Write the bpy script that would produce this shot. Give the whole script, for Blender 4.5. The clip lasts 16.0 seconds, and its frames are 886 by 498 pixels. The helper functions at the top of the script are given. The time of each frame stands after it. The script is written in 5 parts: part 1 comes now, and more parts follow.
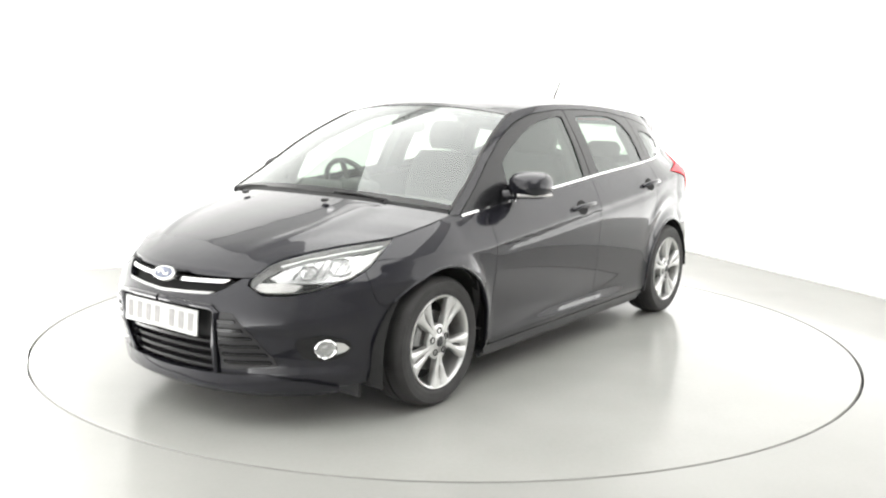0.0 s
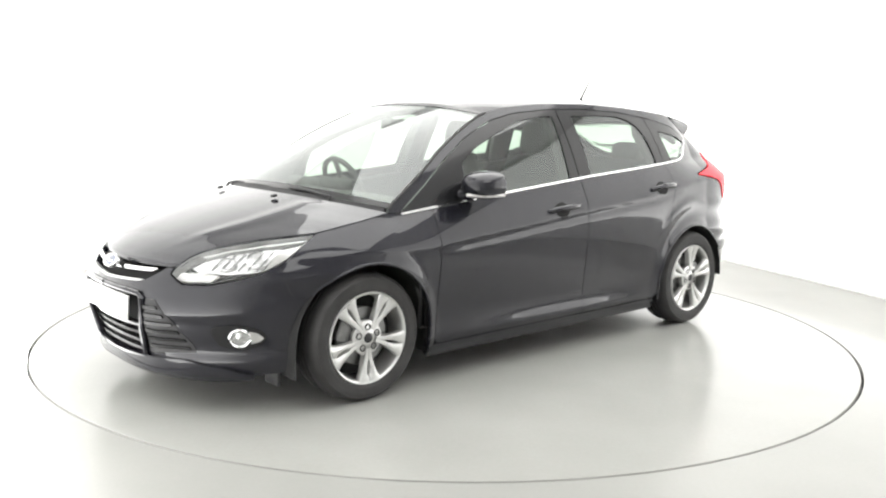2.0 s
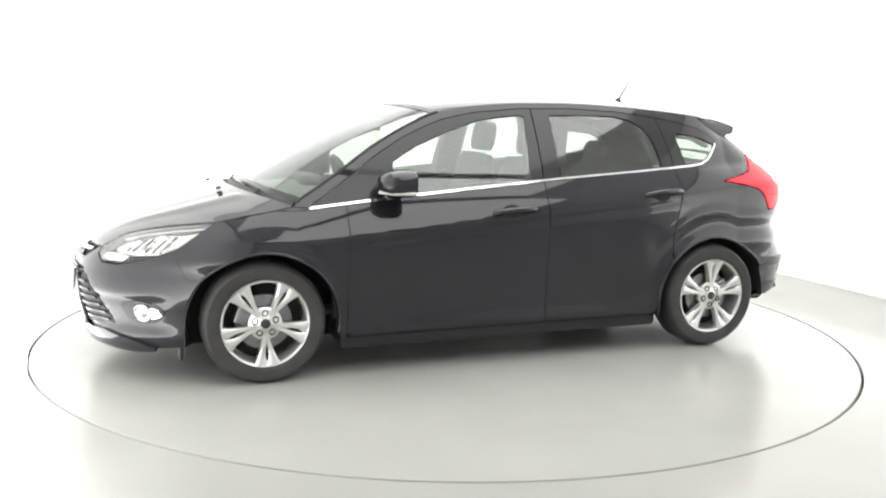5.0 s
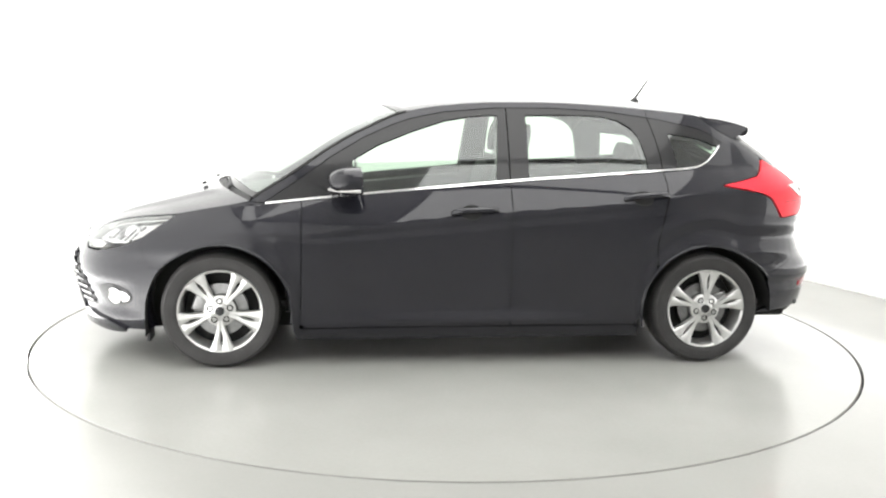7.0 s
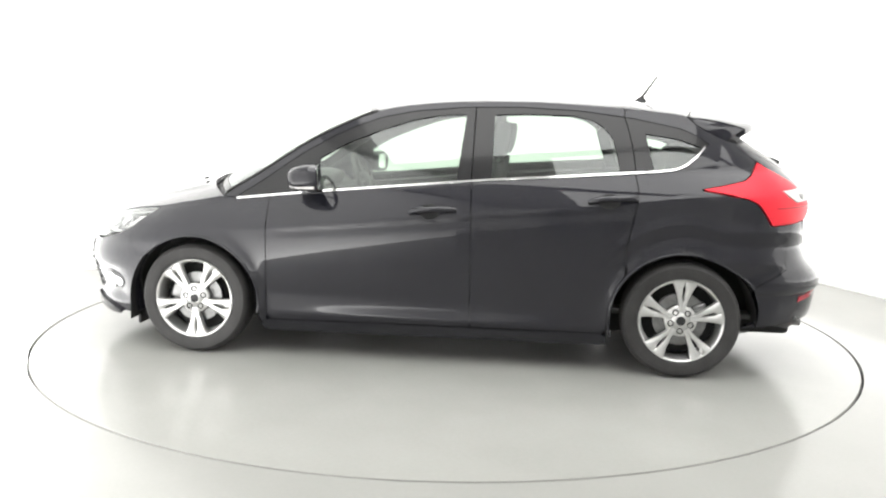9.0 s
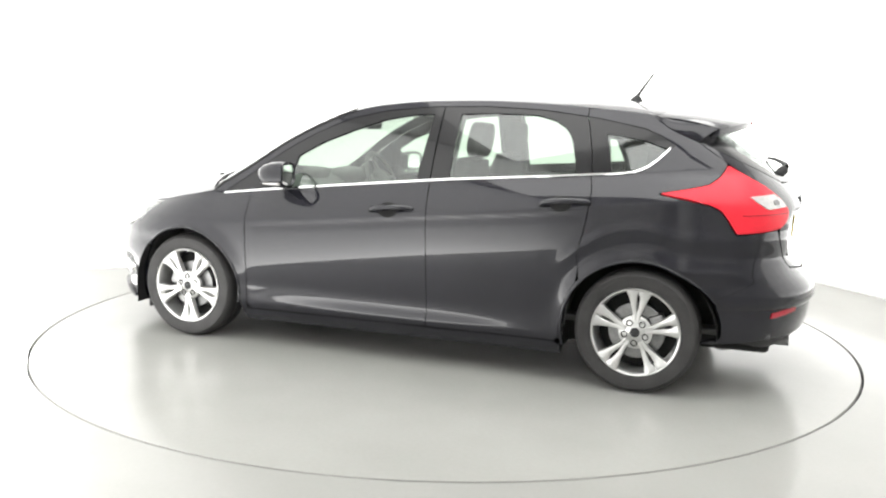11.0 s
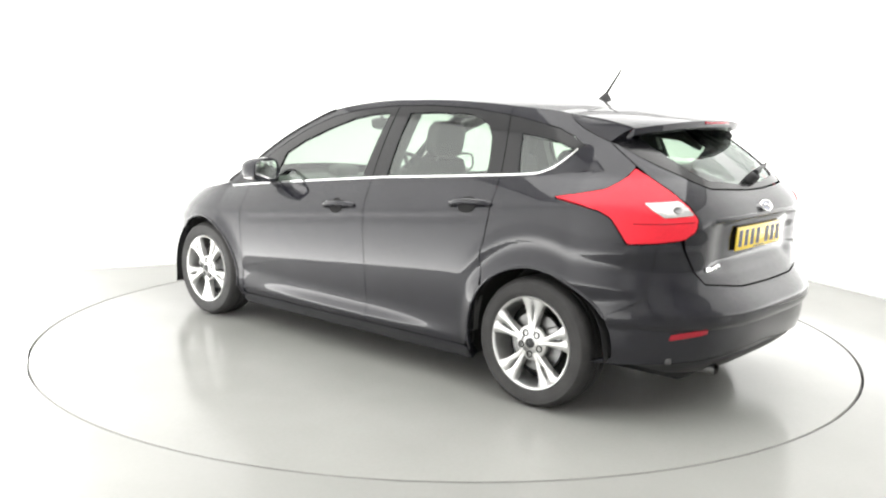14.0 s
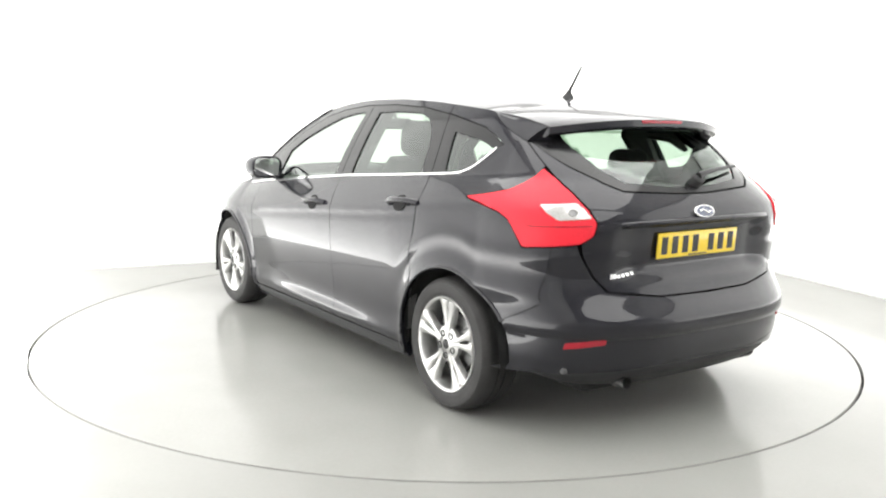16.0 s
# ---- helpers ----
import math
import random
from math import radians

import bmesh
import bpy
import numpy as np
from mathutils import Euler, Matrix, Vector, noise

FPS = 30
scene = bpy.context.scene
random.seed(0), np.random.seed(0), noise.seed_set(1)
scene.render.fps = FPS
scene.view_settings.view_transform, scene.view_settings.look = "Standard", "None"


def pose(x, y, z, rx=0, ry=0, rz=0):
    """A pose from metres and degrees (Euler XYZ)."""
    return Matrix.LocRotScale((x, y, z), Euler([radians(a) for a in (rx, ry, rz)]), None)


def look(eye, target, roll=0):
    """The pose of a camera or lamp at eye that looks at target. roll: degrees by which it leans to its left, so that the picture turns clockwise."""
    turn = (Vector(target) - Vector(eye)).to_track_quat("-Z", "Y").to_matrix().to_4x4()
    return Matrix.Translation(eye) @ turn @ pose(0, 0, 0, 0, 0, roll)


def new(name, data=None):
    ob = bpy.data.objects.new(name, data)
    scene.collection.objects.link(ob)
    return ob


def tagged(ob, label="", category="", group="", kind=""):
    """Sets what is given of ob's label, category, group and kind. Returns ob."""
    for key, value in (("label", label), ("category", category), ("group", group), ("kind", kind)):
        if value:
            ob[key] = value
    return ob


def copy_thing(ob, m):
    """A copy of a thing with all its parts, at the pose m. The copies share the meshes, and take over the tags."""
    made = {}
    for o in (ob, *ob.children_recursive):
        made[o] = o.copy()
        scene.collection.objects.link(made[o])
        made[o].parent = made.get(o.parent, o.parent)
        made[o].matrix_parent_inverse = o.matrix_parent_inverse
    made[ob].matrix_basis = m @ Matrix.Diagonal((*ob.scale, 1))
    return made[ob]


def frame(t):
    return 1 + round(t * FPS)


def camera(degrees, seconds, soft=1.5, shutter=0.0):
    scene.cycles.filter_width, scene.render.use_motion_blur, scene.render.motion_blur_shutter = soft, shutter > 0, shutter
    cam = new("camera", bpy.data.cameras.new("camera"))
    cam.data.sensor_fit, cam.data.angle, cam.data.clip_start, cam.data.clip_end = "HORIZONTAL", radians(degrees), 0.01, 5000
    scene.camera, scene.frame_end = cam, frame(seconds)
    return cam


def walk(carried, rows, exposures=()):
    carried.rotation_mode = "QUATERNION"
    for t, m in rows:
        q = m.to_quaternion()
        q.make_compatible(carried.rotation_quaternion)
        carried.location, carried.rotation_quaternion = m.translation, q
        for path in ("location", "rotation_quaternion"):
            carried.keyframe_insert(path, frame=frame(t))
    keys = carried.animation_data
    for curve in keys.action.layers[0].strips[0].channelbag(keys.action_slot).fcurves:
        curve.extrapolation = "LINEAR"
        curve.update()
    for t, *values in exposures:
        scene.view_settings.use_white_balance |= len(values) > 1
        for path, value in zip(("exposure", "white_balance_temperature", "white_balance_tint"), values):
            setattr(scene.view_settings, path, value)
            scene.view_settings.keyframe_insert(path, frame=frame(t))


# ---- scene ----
# ---------------------------------------------------------------- camera
cam = camera(53.83, 16.0, soft=2.2)
EYE = (0.0, -5.539, 1.3556)
AIM = look(EYE, (-0.02159, -0.59802, 0.59067), 1.188)
walk(cam, [(0.0, AIM), (16.0, AIM)])

# ---------------------------------------------------------------- world and light
world = bpy.data.worlds.new("studio_world")
scene.world = world
world.use_nodes = True
world.node_tree.nodes["Background"].inputs[0].default_value = (0.9, 0.95, 1.0, 1)
world.node_tree.nodes["Background"].inputs[1].default_value = 0.05
scene.view_settings.exposure = 0.20
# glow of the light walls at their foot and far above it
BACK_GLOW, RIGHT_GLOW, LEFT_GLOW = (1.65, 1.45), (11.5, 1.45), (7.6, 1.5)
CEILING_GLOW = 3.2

# ---------------------------------------------------------------- materials


def material(name, colour, rough=0.5, metal=0.0, coat=0.0, spec=0.5, grain=0.0, grain_scale=40.0,
             stain=0.0, stain_scale=3.0, bump=0.0, bump_scale=200.0, trans=0.0, ior=1.45, rough_var=0.0, glow=0.0):
    """A surface with variation at two scales: fine grain and broad stains, and fine relief."""
    m = bpy.data.materials.new(name)
    m.use_nodes = True
    nt = m.node_tree
    b = nt.nodes["Principled BSDF"]
    b.inputs["Base Color"].default_value = (*colour, 1)
    b.inputs["Roughness"].default_value = rough
    b.inputs["Metallic"].default_value = metal
    b.inputs["Coat Weight"].default_value = coat
    b.inputs["Coat Roughness"].default_value = 0.03
    b.inputs["Specular IOR Level"].default_value = spec
    b.inputs["IOR"].default_value = ior
    b.inputs["Transmission Weight"].default_value = trans
    if glow:
        b.inputs["Emission Color"].default_value = (*colour, 1)
        b.inputs["Emission Strength"].default_value = glow
    tc = nt.nodes.new("ShaderNodeTexCoord")

    def noise_at(scale, detail):
        n = nt.nodes.new("ShaderNodeTexNoise")
        n.inputs["Scale"].default_value, n.inputs["Detail"].default_value = scale, detail
        nt.links.new(tc.outputs["Object"], n.inputs["Vector"])
        return n

    def ranged(src, lo, hi):
        r = nt.nodes.new("ShaderNodeMapRange")
        r.inputs["From Min"].default_value, r.inputs["From Max"].default_value = 0.3, 0.7
        r.inputs["To Min"].default_value, r.inputs["To Max"].default_value = lo, hi
        nt.links.new(src, r.inputs["Value"])
        return r.outputs["Result"]
    if grain or stain:
        fine, broad = noise_at(grain_scale, 4), noise_at(stain_scale, 5)
        mul = nt.nodes.new("ShaderNodeMath")
        mul.operation = "MULTIPLY"
        nt.links.new(ranged(fine.outputs["Fac"], 1 - grain, 1 + grain), mul.inputs[0])
        nt.links.new(ranged(broad.outputs["Fac"], 1 - stain, 1 + stain), mul.inputs[1])
        sc = nt.nodes.new("ShaderNodeVectorMath")
        sc.operation = "SCALE"
        sc.inputs[0].default_value = colour
        nt.links.new(mul.outputs[0], sc.inputs["Scale"])
        nt.links.new(sc.outputs[0], b.inputs["Base Color"])
    if rough_var:
        nt.links.new(ranged(noise_at(stain_scale * 1.7, 6).outputs["Fac"], max(0.01, rough - rough_var), rough + rough_var), b.inputs["Roughness"])
    if bump:
        bp = nt.nodes.new("ShaderNodeBump")
        bp.inputs["Strength"].default_value, bp.inputs["Distance"].default_value = bump, 0.002
        nt.links.new(noise_at(bump_scale, 3).outputs["Fac"], bp.inputs["Height"])
        nt.links.new(bp.outputs[0], b.inputs["Normal"])
    return m


WALL = material("white_studio_paint", (0.86, 0.86, 0.85), 0.75, grain=0.01, grain_scale=30, stain=0.015, stain_scale=0.8, bump=0.05, bump_scale=60)
REAR = material("light_grey_unseen_wall", (0.74, 0.74, 0.74), 0.9, grain=0.1, stain=0.1, bump=0.2, bump_scale=30)
CEIL = material("white_ceiling_paint", (0.78, 0.78, 0.78), 0.8, grain=0.02, stain=0.03)
FLOOR = material("pale_grey_epoxy_floor", (0.285, 0.285, 0.272), 0.17, spec=0.17, grain=0.015, grain_scale=60, stain=0.05, stain_scale=1.1, bump=0.03, bump_scale=40, rough_var=0.05)
DISC = material("pale_grey_painted_turntable", (0.300, 0.300, 0.286), 0.17, spec=0.19, grain=0.018, grain_scale=50, stain=0.05, stain_scale=1.5, bump=0.03, bump_scale=40, rough_var=0.05)
PIT = material("dark_gap_fill", (0.03, 0.03, 0.03), 0.8, grain=0.1, stain=0.1)


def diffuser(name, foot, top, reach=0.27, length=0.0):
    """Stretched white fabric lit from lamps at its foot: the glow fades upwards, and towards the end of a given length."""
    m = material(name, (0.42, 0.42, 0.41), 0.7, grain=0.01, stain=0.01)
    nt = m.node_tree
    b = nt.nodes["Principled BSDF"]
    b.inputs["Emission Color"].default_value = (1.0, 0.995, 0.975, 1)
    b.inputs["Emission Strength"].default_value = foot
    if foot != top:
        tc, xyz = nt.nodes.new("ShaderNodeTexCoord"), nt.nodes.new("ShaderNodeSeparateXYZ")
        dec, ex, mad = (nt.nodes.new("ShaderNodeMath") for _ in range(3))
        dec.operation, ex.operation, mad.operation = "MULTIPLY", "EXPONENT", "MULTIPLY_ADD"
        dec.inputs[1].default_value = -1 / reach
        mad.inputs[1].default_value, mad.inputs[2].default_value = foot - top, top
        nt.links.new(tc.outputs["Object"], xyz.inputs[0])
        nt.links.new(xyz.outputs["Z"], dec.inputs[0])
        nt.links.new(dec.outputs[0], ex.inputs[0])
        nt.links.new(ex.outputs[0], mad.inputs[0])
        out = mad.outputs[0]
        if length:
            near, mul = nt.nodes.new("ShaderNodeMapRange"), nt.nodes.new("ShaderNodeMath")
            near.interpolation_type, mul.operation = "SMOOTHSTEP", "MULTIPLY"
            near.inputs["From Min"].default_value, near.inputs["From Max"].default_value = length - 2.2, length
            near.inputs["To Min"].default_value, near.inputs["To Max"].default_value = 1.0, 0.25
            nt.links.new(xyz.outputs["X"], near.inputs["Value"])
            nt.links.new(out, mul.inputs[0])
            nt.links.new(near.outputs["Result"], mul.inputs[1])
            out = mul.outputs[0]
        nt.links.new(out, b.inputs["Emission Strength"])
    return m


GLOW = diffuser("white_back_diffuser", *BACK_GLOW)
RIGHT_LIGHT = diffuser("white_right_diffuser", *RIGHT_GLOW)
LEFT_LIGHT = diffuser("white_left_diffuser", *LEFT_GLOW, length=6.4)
LAMP_GLOW = diffuser("white_softbox_diffuser", CEILING_GLOW, CEILING_GLOW)
ALU = material("white_lacquered_aluminium", (0.7, 0.7, 0.7), 0.4, metal=0.3, grain=0.03, stain=0.03)


def part(name, bm, mat, parent=None, label="", smooth=40):
    """Links a bmesh as one mesh object under a thing or a part."""
    me = bpy.data.meshes.new(name)
    bm.normal_update()
    bm.to_mesh(me)
    bm.free()
    me.materials.append(mat)
    if smooth:
        me.shade_smooth()
        me.set_sharp_from_angle(angle=radians(smooth))
    ob = new(name, me)
    if parent is not None:
        ob.parent = parent
    if label:
        tagged(ob, label)
    return ob


def structure(name, bm, mat, label, category, smooth=40):
    return tagged(part(name, bm, mat, smooth=smooth), label, category, kind="structure")


def box_into(bm, x0, x1, y0, y1, z0, z1, bevel=0.0, m=None):
    geo = bmesh.ops.create_cube(bm, size=1.0)["verts"]
    for v in geo:
        v.co = ((x0 + x1) / 2 + v.co.x * (x1 - x0), (y0 + y1) / 2 + v.co.y * (y1 - y0), (z0 + z1) / 2 + v.co.z * (z1 - z0))
    if bevel:
        edges = list({e for v in geo for e in v.link_edges})
        geo = list({v for f in bmesh.ops.bevel(bm, geom=edges, offset=bevel, segments=3, profile=0.5, affect="EDGES")["faces"] for v in f.verts} | {v for v in geo if v.is_valid})
    if m is not None:
        bmesh.ops.transform(bm, matrix=m, verts=geo)
    return geo


# ---------------------------------------------------------------- the studio
R_TABLE = 2.466
HIGH = 3.6


def wall(name, ax, ay, bx, by, mat, label, thick=0.12):
    """An upright wall whose inner face runs from a to b, with the room on its left hand."""
    d = Vector((bx - ax, by - ay, 0))
    n = Vector((d.y, -d.x, 0)).normalized() * thick
    bm = bmesh.new()
    low = [bm.verts.new(p) for p in ((ax, ay, -0.05), (bx, by, -0.05), (bx + n.x, by + n.y, -0.05), (ax + n.x, ay + n.y, -0.05))]
    up = [bm.verts.new((v.co.x, v.co.y, HIGH)) for v in low]
    bm.faces.new(low[::-1])
    bm.faces.new(up)
    for i in range(4):
        bm.faces.new((low[i], low[(i + 1) % 4], up[(i + 1) % 4], up[i]))
    return structure(name, bm, mat, label, "wall", smooth=0)


# corners of the plan, anticlockwise as the room sees them
RIGHT_A, RIGHT_B = (5.2, -3.16), (1.76, 5.19)
BACK_A, BACK_B = (-3.46, 1.49), (1.44, 3.83)
# meeting point of the two far walls
dx1, dy1 = RIGHT_B[0] - RIGHT_A[0], RIGHT_B[1] - RIGHT_A[1]
dx2, dy2 = BACK_B[0] - BACK_A[0], BACK_B[1] - BACK_A[1]
k = ((BACK_A[0] - RIGHT_A[0]) * dy2 - (BACK_A[1] - RIGHT_A[1]) * dx2) / (dx1 * dy2 - dy1 * dx2)
CORNER = (RIGHT_A[0] + k * dx1, RIGHT_A[1] + k * dy1)
LEFT_A, LEFT_B = (-3.46, 1.49), (-0.10, -5.78)


def studio():
    wall("wall_right", RIGHT_A[0], RIGHT_A[1], CORNER[0], CORNER[1], WALL, "smooth white studio wall, brightly lit", 0.12)
    wall("wall_back", CORNER[0], CORNER[1], BACK_A[0], BACK_A[1], WALL, "smooth white studio back wall, brightly lit", 0.12)
    wall("wall_left", LEFT_A[0] - 0.005, LEFT_A[1], LEFT_B[0], LEFT_B[1], WALL, "plain white studio side wall", 0.12)
    # three unseen walls added behind the camera for the car to mirror
    wall("unseen_wall_rear", -0.10, -7.5, 5.2, -7.5, REAR, "added light grey wall, unseen, facing the turntable", 0.12)
    wall("unseen_wall_side", 5.2, -7.5, 5.2, -3.16, REAR, "added light grey wall, unseen, right of the camera", 0.12)
    wall("unseen_wall_niche", -0.10, -5.78, -0.10, -7.5, REAR, "added light grey wall, unseen, behind the camera on the left", 0.12)
    # floor with a round opening for the turntable
    bm = bmesh.new()
    n = 192
    ring = [bm.verts.new((R_TABLE * math.cos(2 * math.pi * i / n), R_TABLE * math.sin(2 * math.pi * i / n), 0)) for i in range(n)]
    wide = [bm.verts.new((9 * math.cos(2 * math.pi * i / n), 9 * math.sin(2 * math.pi * i / n), 0)) for i in range(n)]
    deep = [bm.verts.new((v.co.x, v.co.y, -0.06)) for v in ring]
    for i in range(n):
        j = (i + 1) % n
        bm.faces.new((ring[i], wide[i], wide[j], ring[j]))
        bm.faces.new((deep[i], ring[i], ring[j], deep[j]))
    structure("floor", bm, FLOOR, "glossy pale grey epoxy studio floor", "floor")
    bm = bmesh.new()
    bmesh.ops.create_circle(bm, cap_ends=True, segments=n, radius=R_TABLE + 0.2, matrix=pose(0, 0, -0.065))
    structure("floor_pit", bm, PIT, "dark pit under the turntable", "floor")
    bm = bmesh.new()
    box_into(bm, -9, 9, -9, 9, HIGH, HIGH + 0.1)
    structure("ceiling", bm, CEIL, "plain white studio ceiling", "ceiling", smooth=0)


def turntable():
    """A flush round platform with a thin dark gap round it."""
    n, r = 192, R_TABLE - 0.013
    ob = tagged(new("turntable"), "round pale grey turntable flush with the studio floor", "turntable")
    bm = bmesh.new()
    prof = ((r - 0.003, 0.0), (r, -0.004), (r, -0.045))
    rings = [[bm.verts.new((q * math.cos(2 * math.pi * i / n), q * math.sin(2 * math.pi * i / n), z)) for i in range(n)] for q, z in prof]
    bm.faces.new(rings[0])
    for a, b in zip(rings, rings[1:]):
        for i in range(n):
            bm.faces.new((a[i], b[i], b[(i + 1) % n], a[(i + 1) % n]))
    part("platform", bm, DISC, ob)
    # ring added inside the gap; its black deepens the gap's shade
    bm = bmesh.new()
    rings = [[bm.verts.new((q * math.cos(2 * math.pi * i / n), q * math.sin(2 * math.pi * i / n), z)) for i in range(n)] for q, z in ((r + 0.0005, -0.04), (r + 0.0005, -0.014), (r + 0.004, -0.014), (r + 0.004, -0.04))]
    for a, b in zip(rings, rings[1:]):
        for i in range(n):
            bm.faces.new((a[i], b[i], b[(i + 1) % n], a[(i + 1) % n]))
    part("gap_ring", bm, PIT, ob, "thin black ring added to darken the gap")
    return ob


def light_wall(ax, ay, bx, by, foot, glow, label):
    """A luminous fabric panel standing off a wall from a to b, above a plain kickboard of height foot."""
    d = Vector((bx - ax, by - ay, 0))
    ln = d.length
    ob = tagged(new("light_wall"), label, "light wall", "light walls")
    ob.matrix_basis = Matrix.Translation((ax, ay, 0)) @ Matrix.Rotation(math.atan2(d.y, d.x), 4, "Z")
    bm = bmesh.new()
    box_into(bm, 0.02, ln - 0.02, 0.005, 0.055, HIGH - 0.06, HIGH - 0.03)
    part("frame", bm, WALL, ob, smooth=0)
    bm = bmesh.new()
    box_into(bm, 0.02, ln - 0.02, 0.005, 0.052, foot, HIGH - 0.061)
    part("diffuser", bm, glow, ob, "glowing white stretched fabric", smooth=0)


def ceiling_light(x, y, w, d, turn):
    """A softbox under the ceiling, in two halves of stretched fabric."""
    ob = tagged(new("ceiling_light"), "large white rectangular softbox hung under the ceiling", "ceiling light", "ceiling lights")
    ob.matrix_basis = pose(x, y, HIGH - 0.02, 0, 0, turn)
    bm = bmesh.new()
    for a in ((-w / 2, w / 2, -d / 2, -d / 2 + 0.04), (-w / 2, w / 2, d / 2 - 0.04, d / 2), (-w / 2, -w / 2 + 0.04, -d / 2 + 0.04, d / 2 - 0.04), (w / 2 - 0.04, w / 2, -d / 2 + 0.04, d / 2 - 0.04)):
        box_into(bm, *a, -0.12, 0.018)
    part("frame", bm, ALU, ob, smooth=0)
    bm = bmesh.new()
    box_into(bm, -w / 2 + 0.041, w / 2 - 0.041, -d / 2 + 0.041, d / 2 - 0.041, -0.10, -0.08)
    part("diffuser", bm, LAMP_GLOW, ob, "glowing white fabric diffuser", smooth=0)


studio()
ceiling_light(0.70, -0.30, 4.2, 5.0, 0)
ceiling_light(1.90, -4.25, 3.4, 2.7, 0)
TABLE = turntable()
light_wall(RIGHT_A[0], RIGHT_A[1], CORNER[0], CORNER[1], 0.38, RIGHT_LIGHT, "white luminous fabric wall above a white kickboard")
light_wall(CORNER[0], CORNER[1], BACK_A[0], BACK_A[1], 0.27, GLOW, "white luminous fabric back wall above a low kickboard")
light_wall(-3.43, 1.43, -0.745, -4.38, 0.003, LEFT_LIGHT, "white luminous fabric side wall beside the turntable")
# ---------------------------------------------------------------- the car's surface


def curve(knots):
    """A smooth function through (x, y) knots that does not overshoot."""
    xs, ys = [k[0] for k in knots], [k[1] for k in knots]
    n = len(xs)
    d = [(ys[i + 1] - ys[i]) / (xs[i + 1] - xs[i]) for i in range(n - 1)]
    m = [d[0]] + [0.0 if d[i - 1] * d[i] <= 0 else 2 * d[i - 1] * d[i] / (d[i - 1] + d[i]) for i in range(1, n - 1)] + [d[-1]]

    def f(x):
        if x <= xs[0]:
            return ys[0] + m[0] * (x - xs[0])
        if x >= xs[-1]:
            return ys[-1] + m[-1] * (x - xs[-1])
        i = 0
        while x > xs[i + 1]:
            i += 1
        h = xs[i + 1] - xs[i]
        t = (x - xs[i]) / h
        return ((1 + 2 * t) * (1 - t) ** 2 * ys[i] + t * (1 - t) ** 2 * h * m[i] + t * t * (3 - 2 * t) * ys[i + 1] + t * t * (t - 1) * h * m[i + 1])
    return f


def ease(t):
    t = min(1.0, max(0.0, t))
    return t * t * (3 - 2 * t)


XS_F, XS_R = 1.15, -1.30          # where nose and tail begin to turn in
S_F, S_R = 2.80, -2.557           # the ends of the wrapped coordinate: front and rear centre
nose_x = curve([(0.15, 2.10), (0.18, 2.17), (0.24, 2.175), (0.30, 2.185), (0.40, 2.215), (0.50, 2.225), (0.58, 2.205), (0.64, 2.165), (0.70, 2.10), (0.80, 1.92), (0.90, 1.60), (0.95, 1.42)])
nose_n = curve([(0.15, 2.5), (0.40, 2.5), (0.65, 2.3), (0.95, 2.5)])
tail_x = curve([(0.15, -1.90), (0.20, -2.00), (0.28, -2.10), (0.36, -2.128), (0.42, -2.136), (0.455, -2.138), (0.472, -2.157), (0.52, -2.157), (0.56, -2.130), (0.60, -2.092), (0.64, -2.062), (0.70, -2.044), (0.80, -2.045), (0.90, -2.055), (0.97, -2.03), (1.03, -1.985), (1.10, -1.915), (1.17, -1.825), (1.24, -1.72), (1.30, -1.62), (1.40, -1.45)])
tail_n = curve([(0.15, 3.1), (0.5, 3.2), (0.85, 3.6), (1.1, 3.55), (1.3, 3.4)])
belt_z = curve([(-2.1, 1.12), (-1.25, 1.083), (-1.05, 1.067), (-0.75, 1.044), (-0.3, 1.011), (0.157, 0.968), (0.6, 0.925), (1.09, 0.868), (1.3, 0.85)])
belt_y = curve([(-1.7, 0.645), (-1.5, 0.700), (-1.25, 0.760), (-1.05, 0.783), (-0.75, 0.800), (0.0, 0.812), (0.6, 0.810), (1.1, 0.797), (1.3, 0.79)])
crease_z = curve([(-1.6, 0.975), (-1.35, 0.955), (-0.85, 0.89), (-0.2, 0.83), (0.9, 0.73), (1.3, 0.71)])


crease_y = curve([(-1.8, 0.805), (-1.6, 0.822), (-1.4, 0.842), (-1.1, 0.872), (-0.8, 0.886), (0.0, 0.888), (1.3, 0.888)])


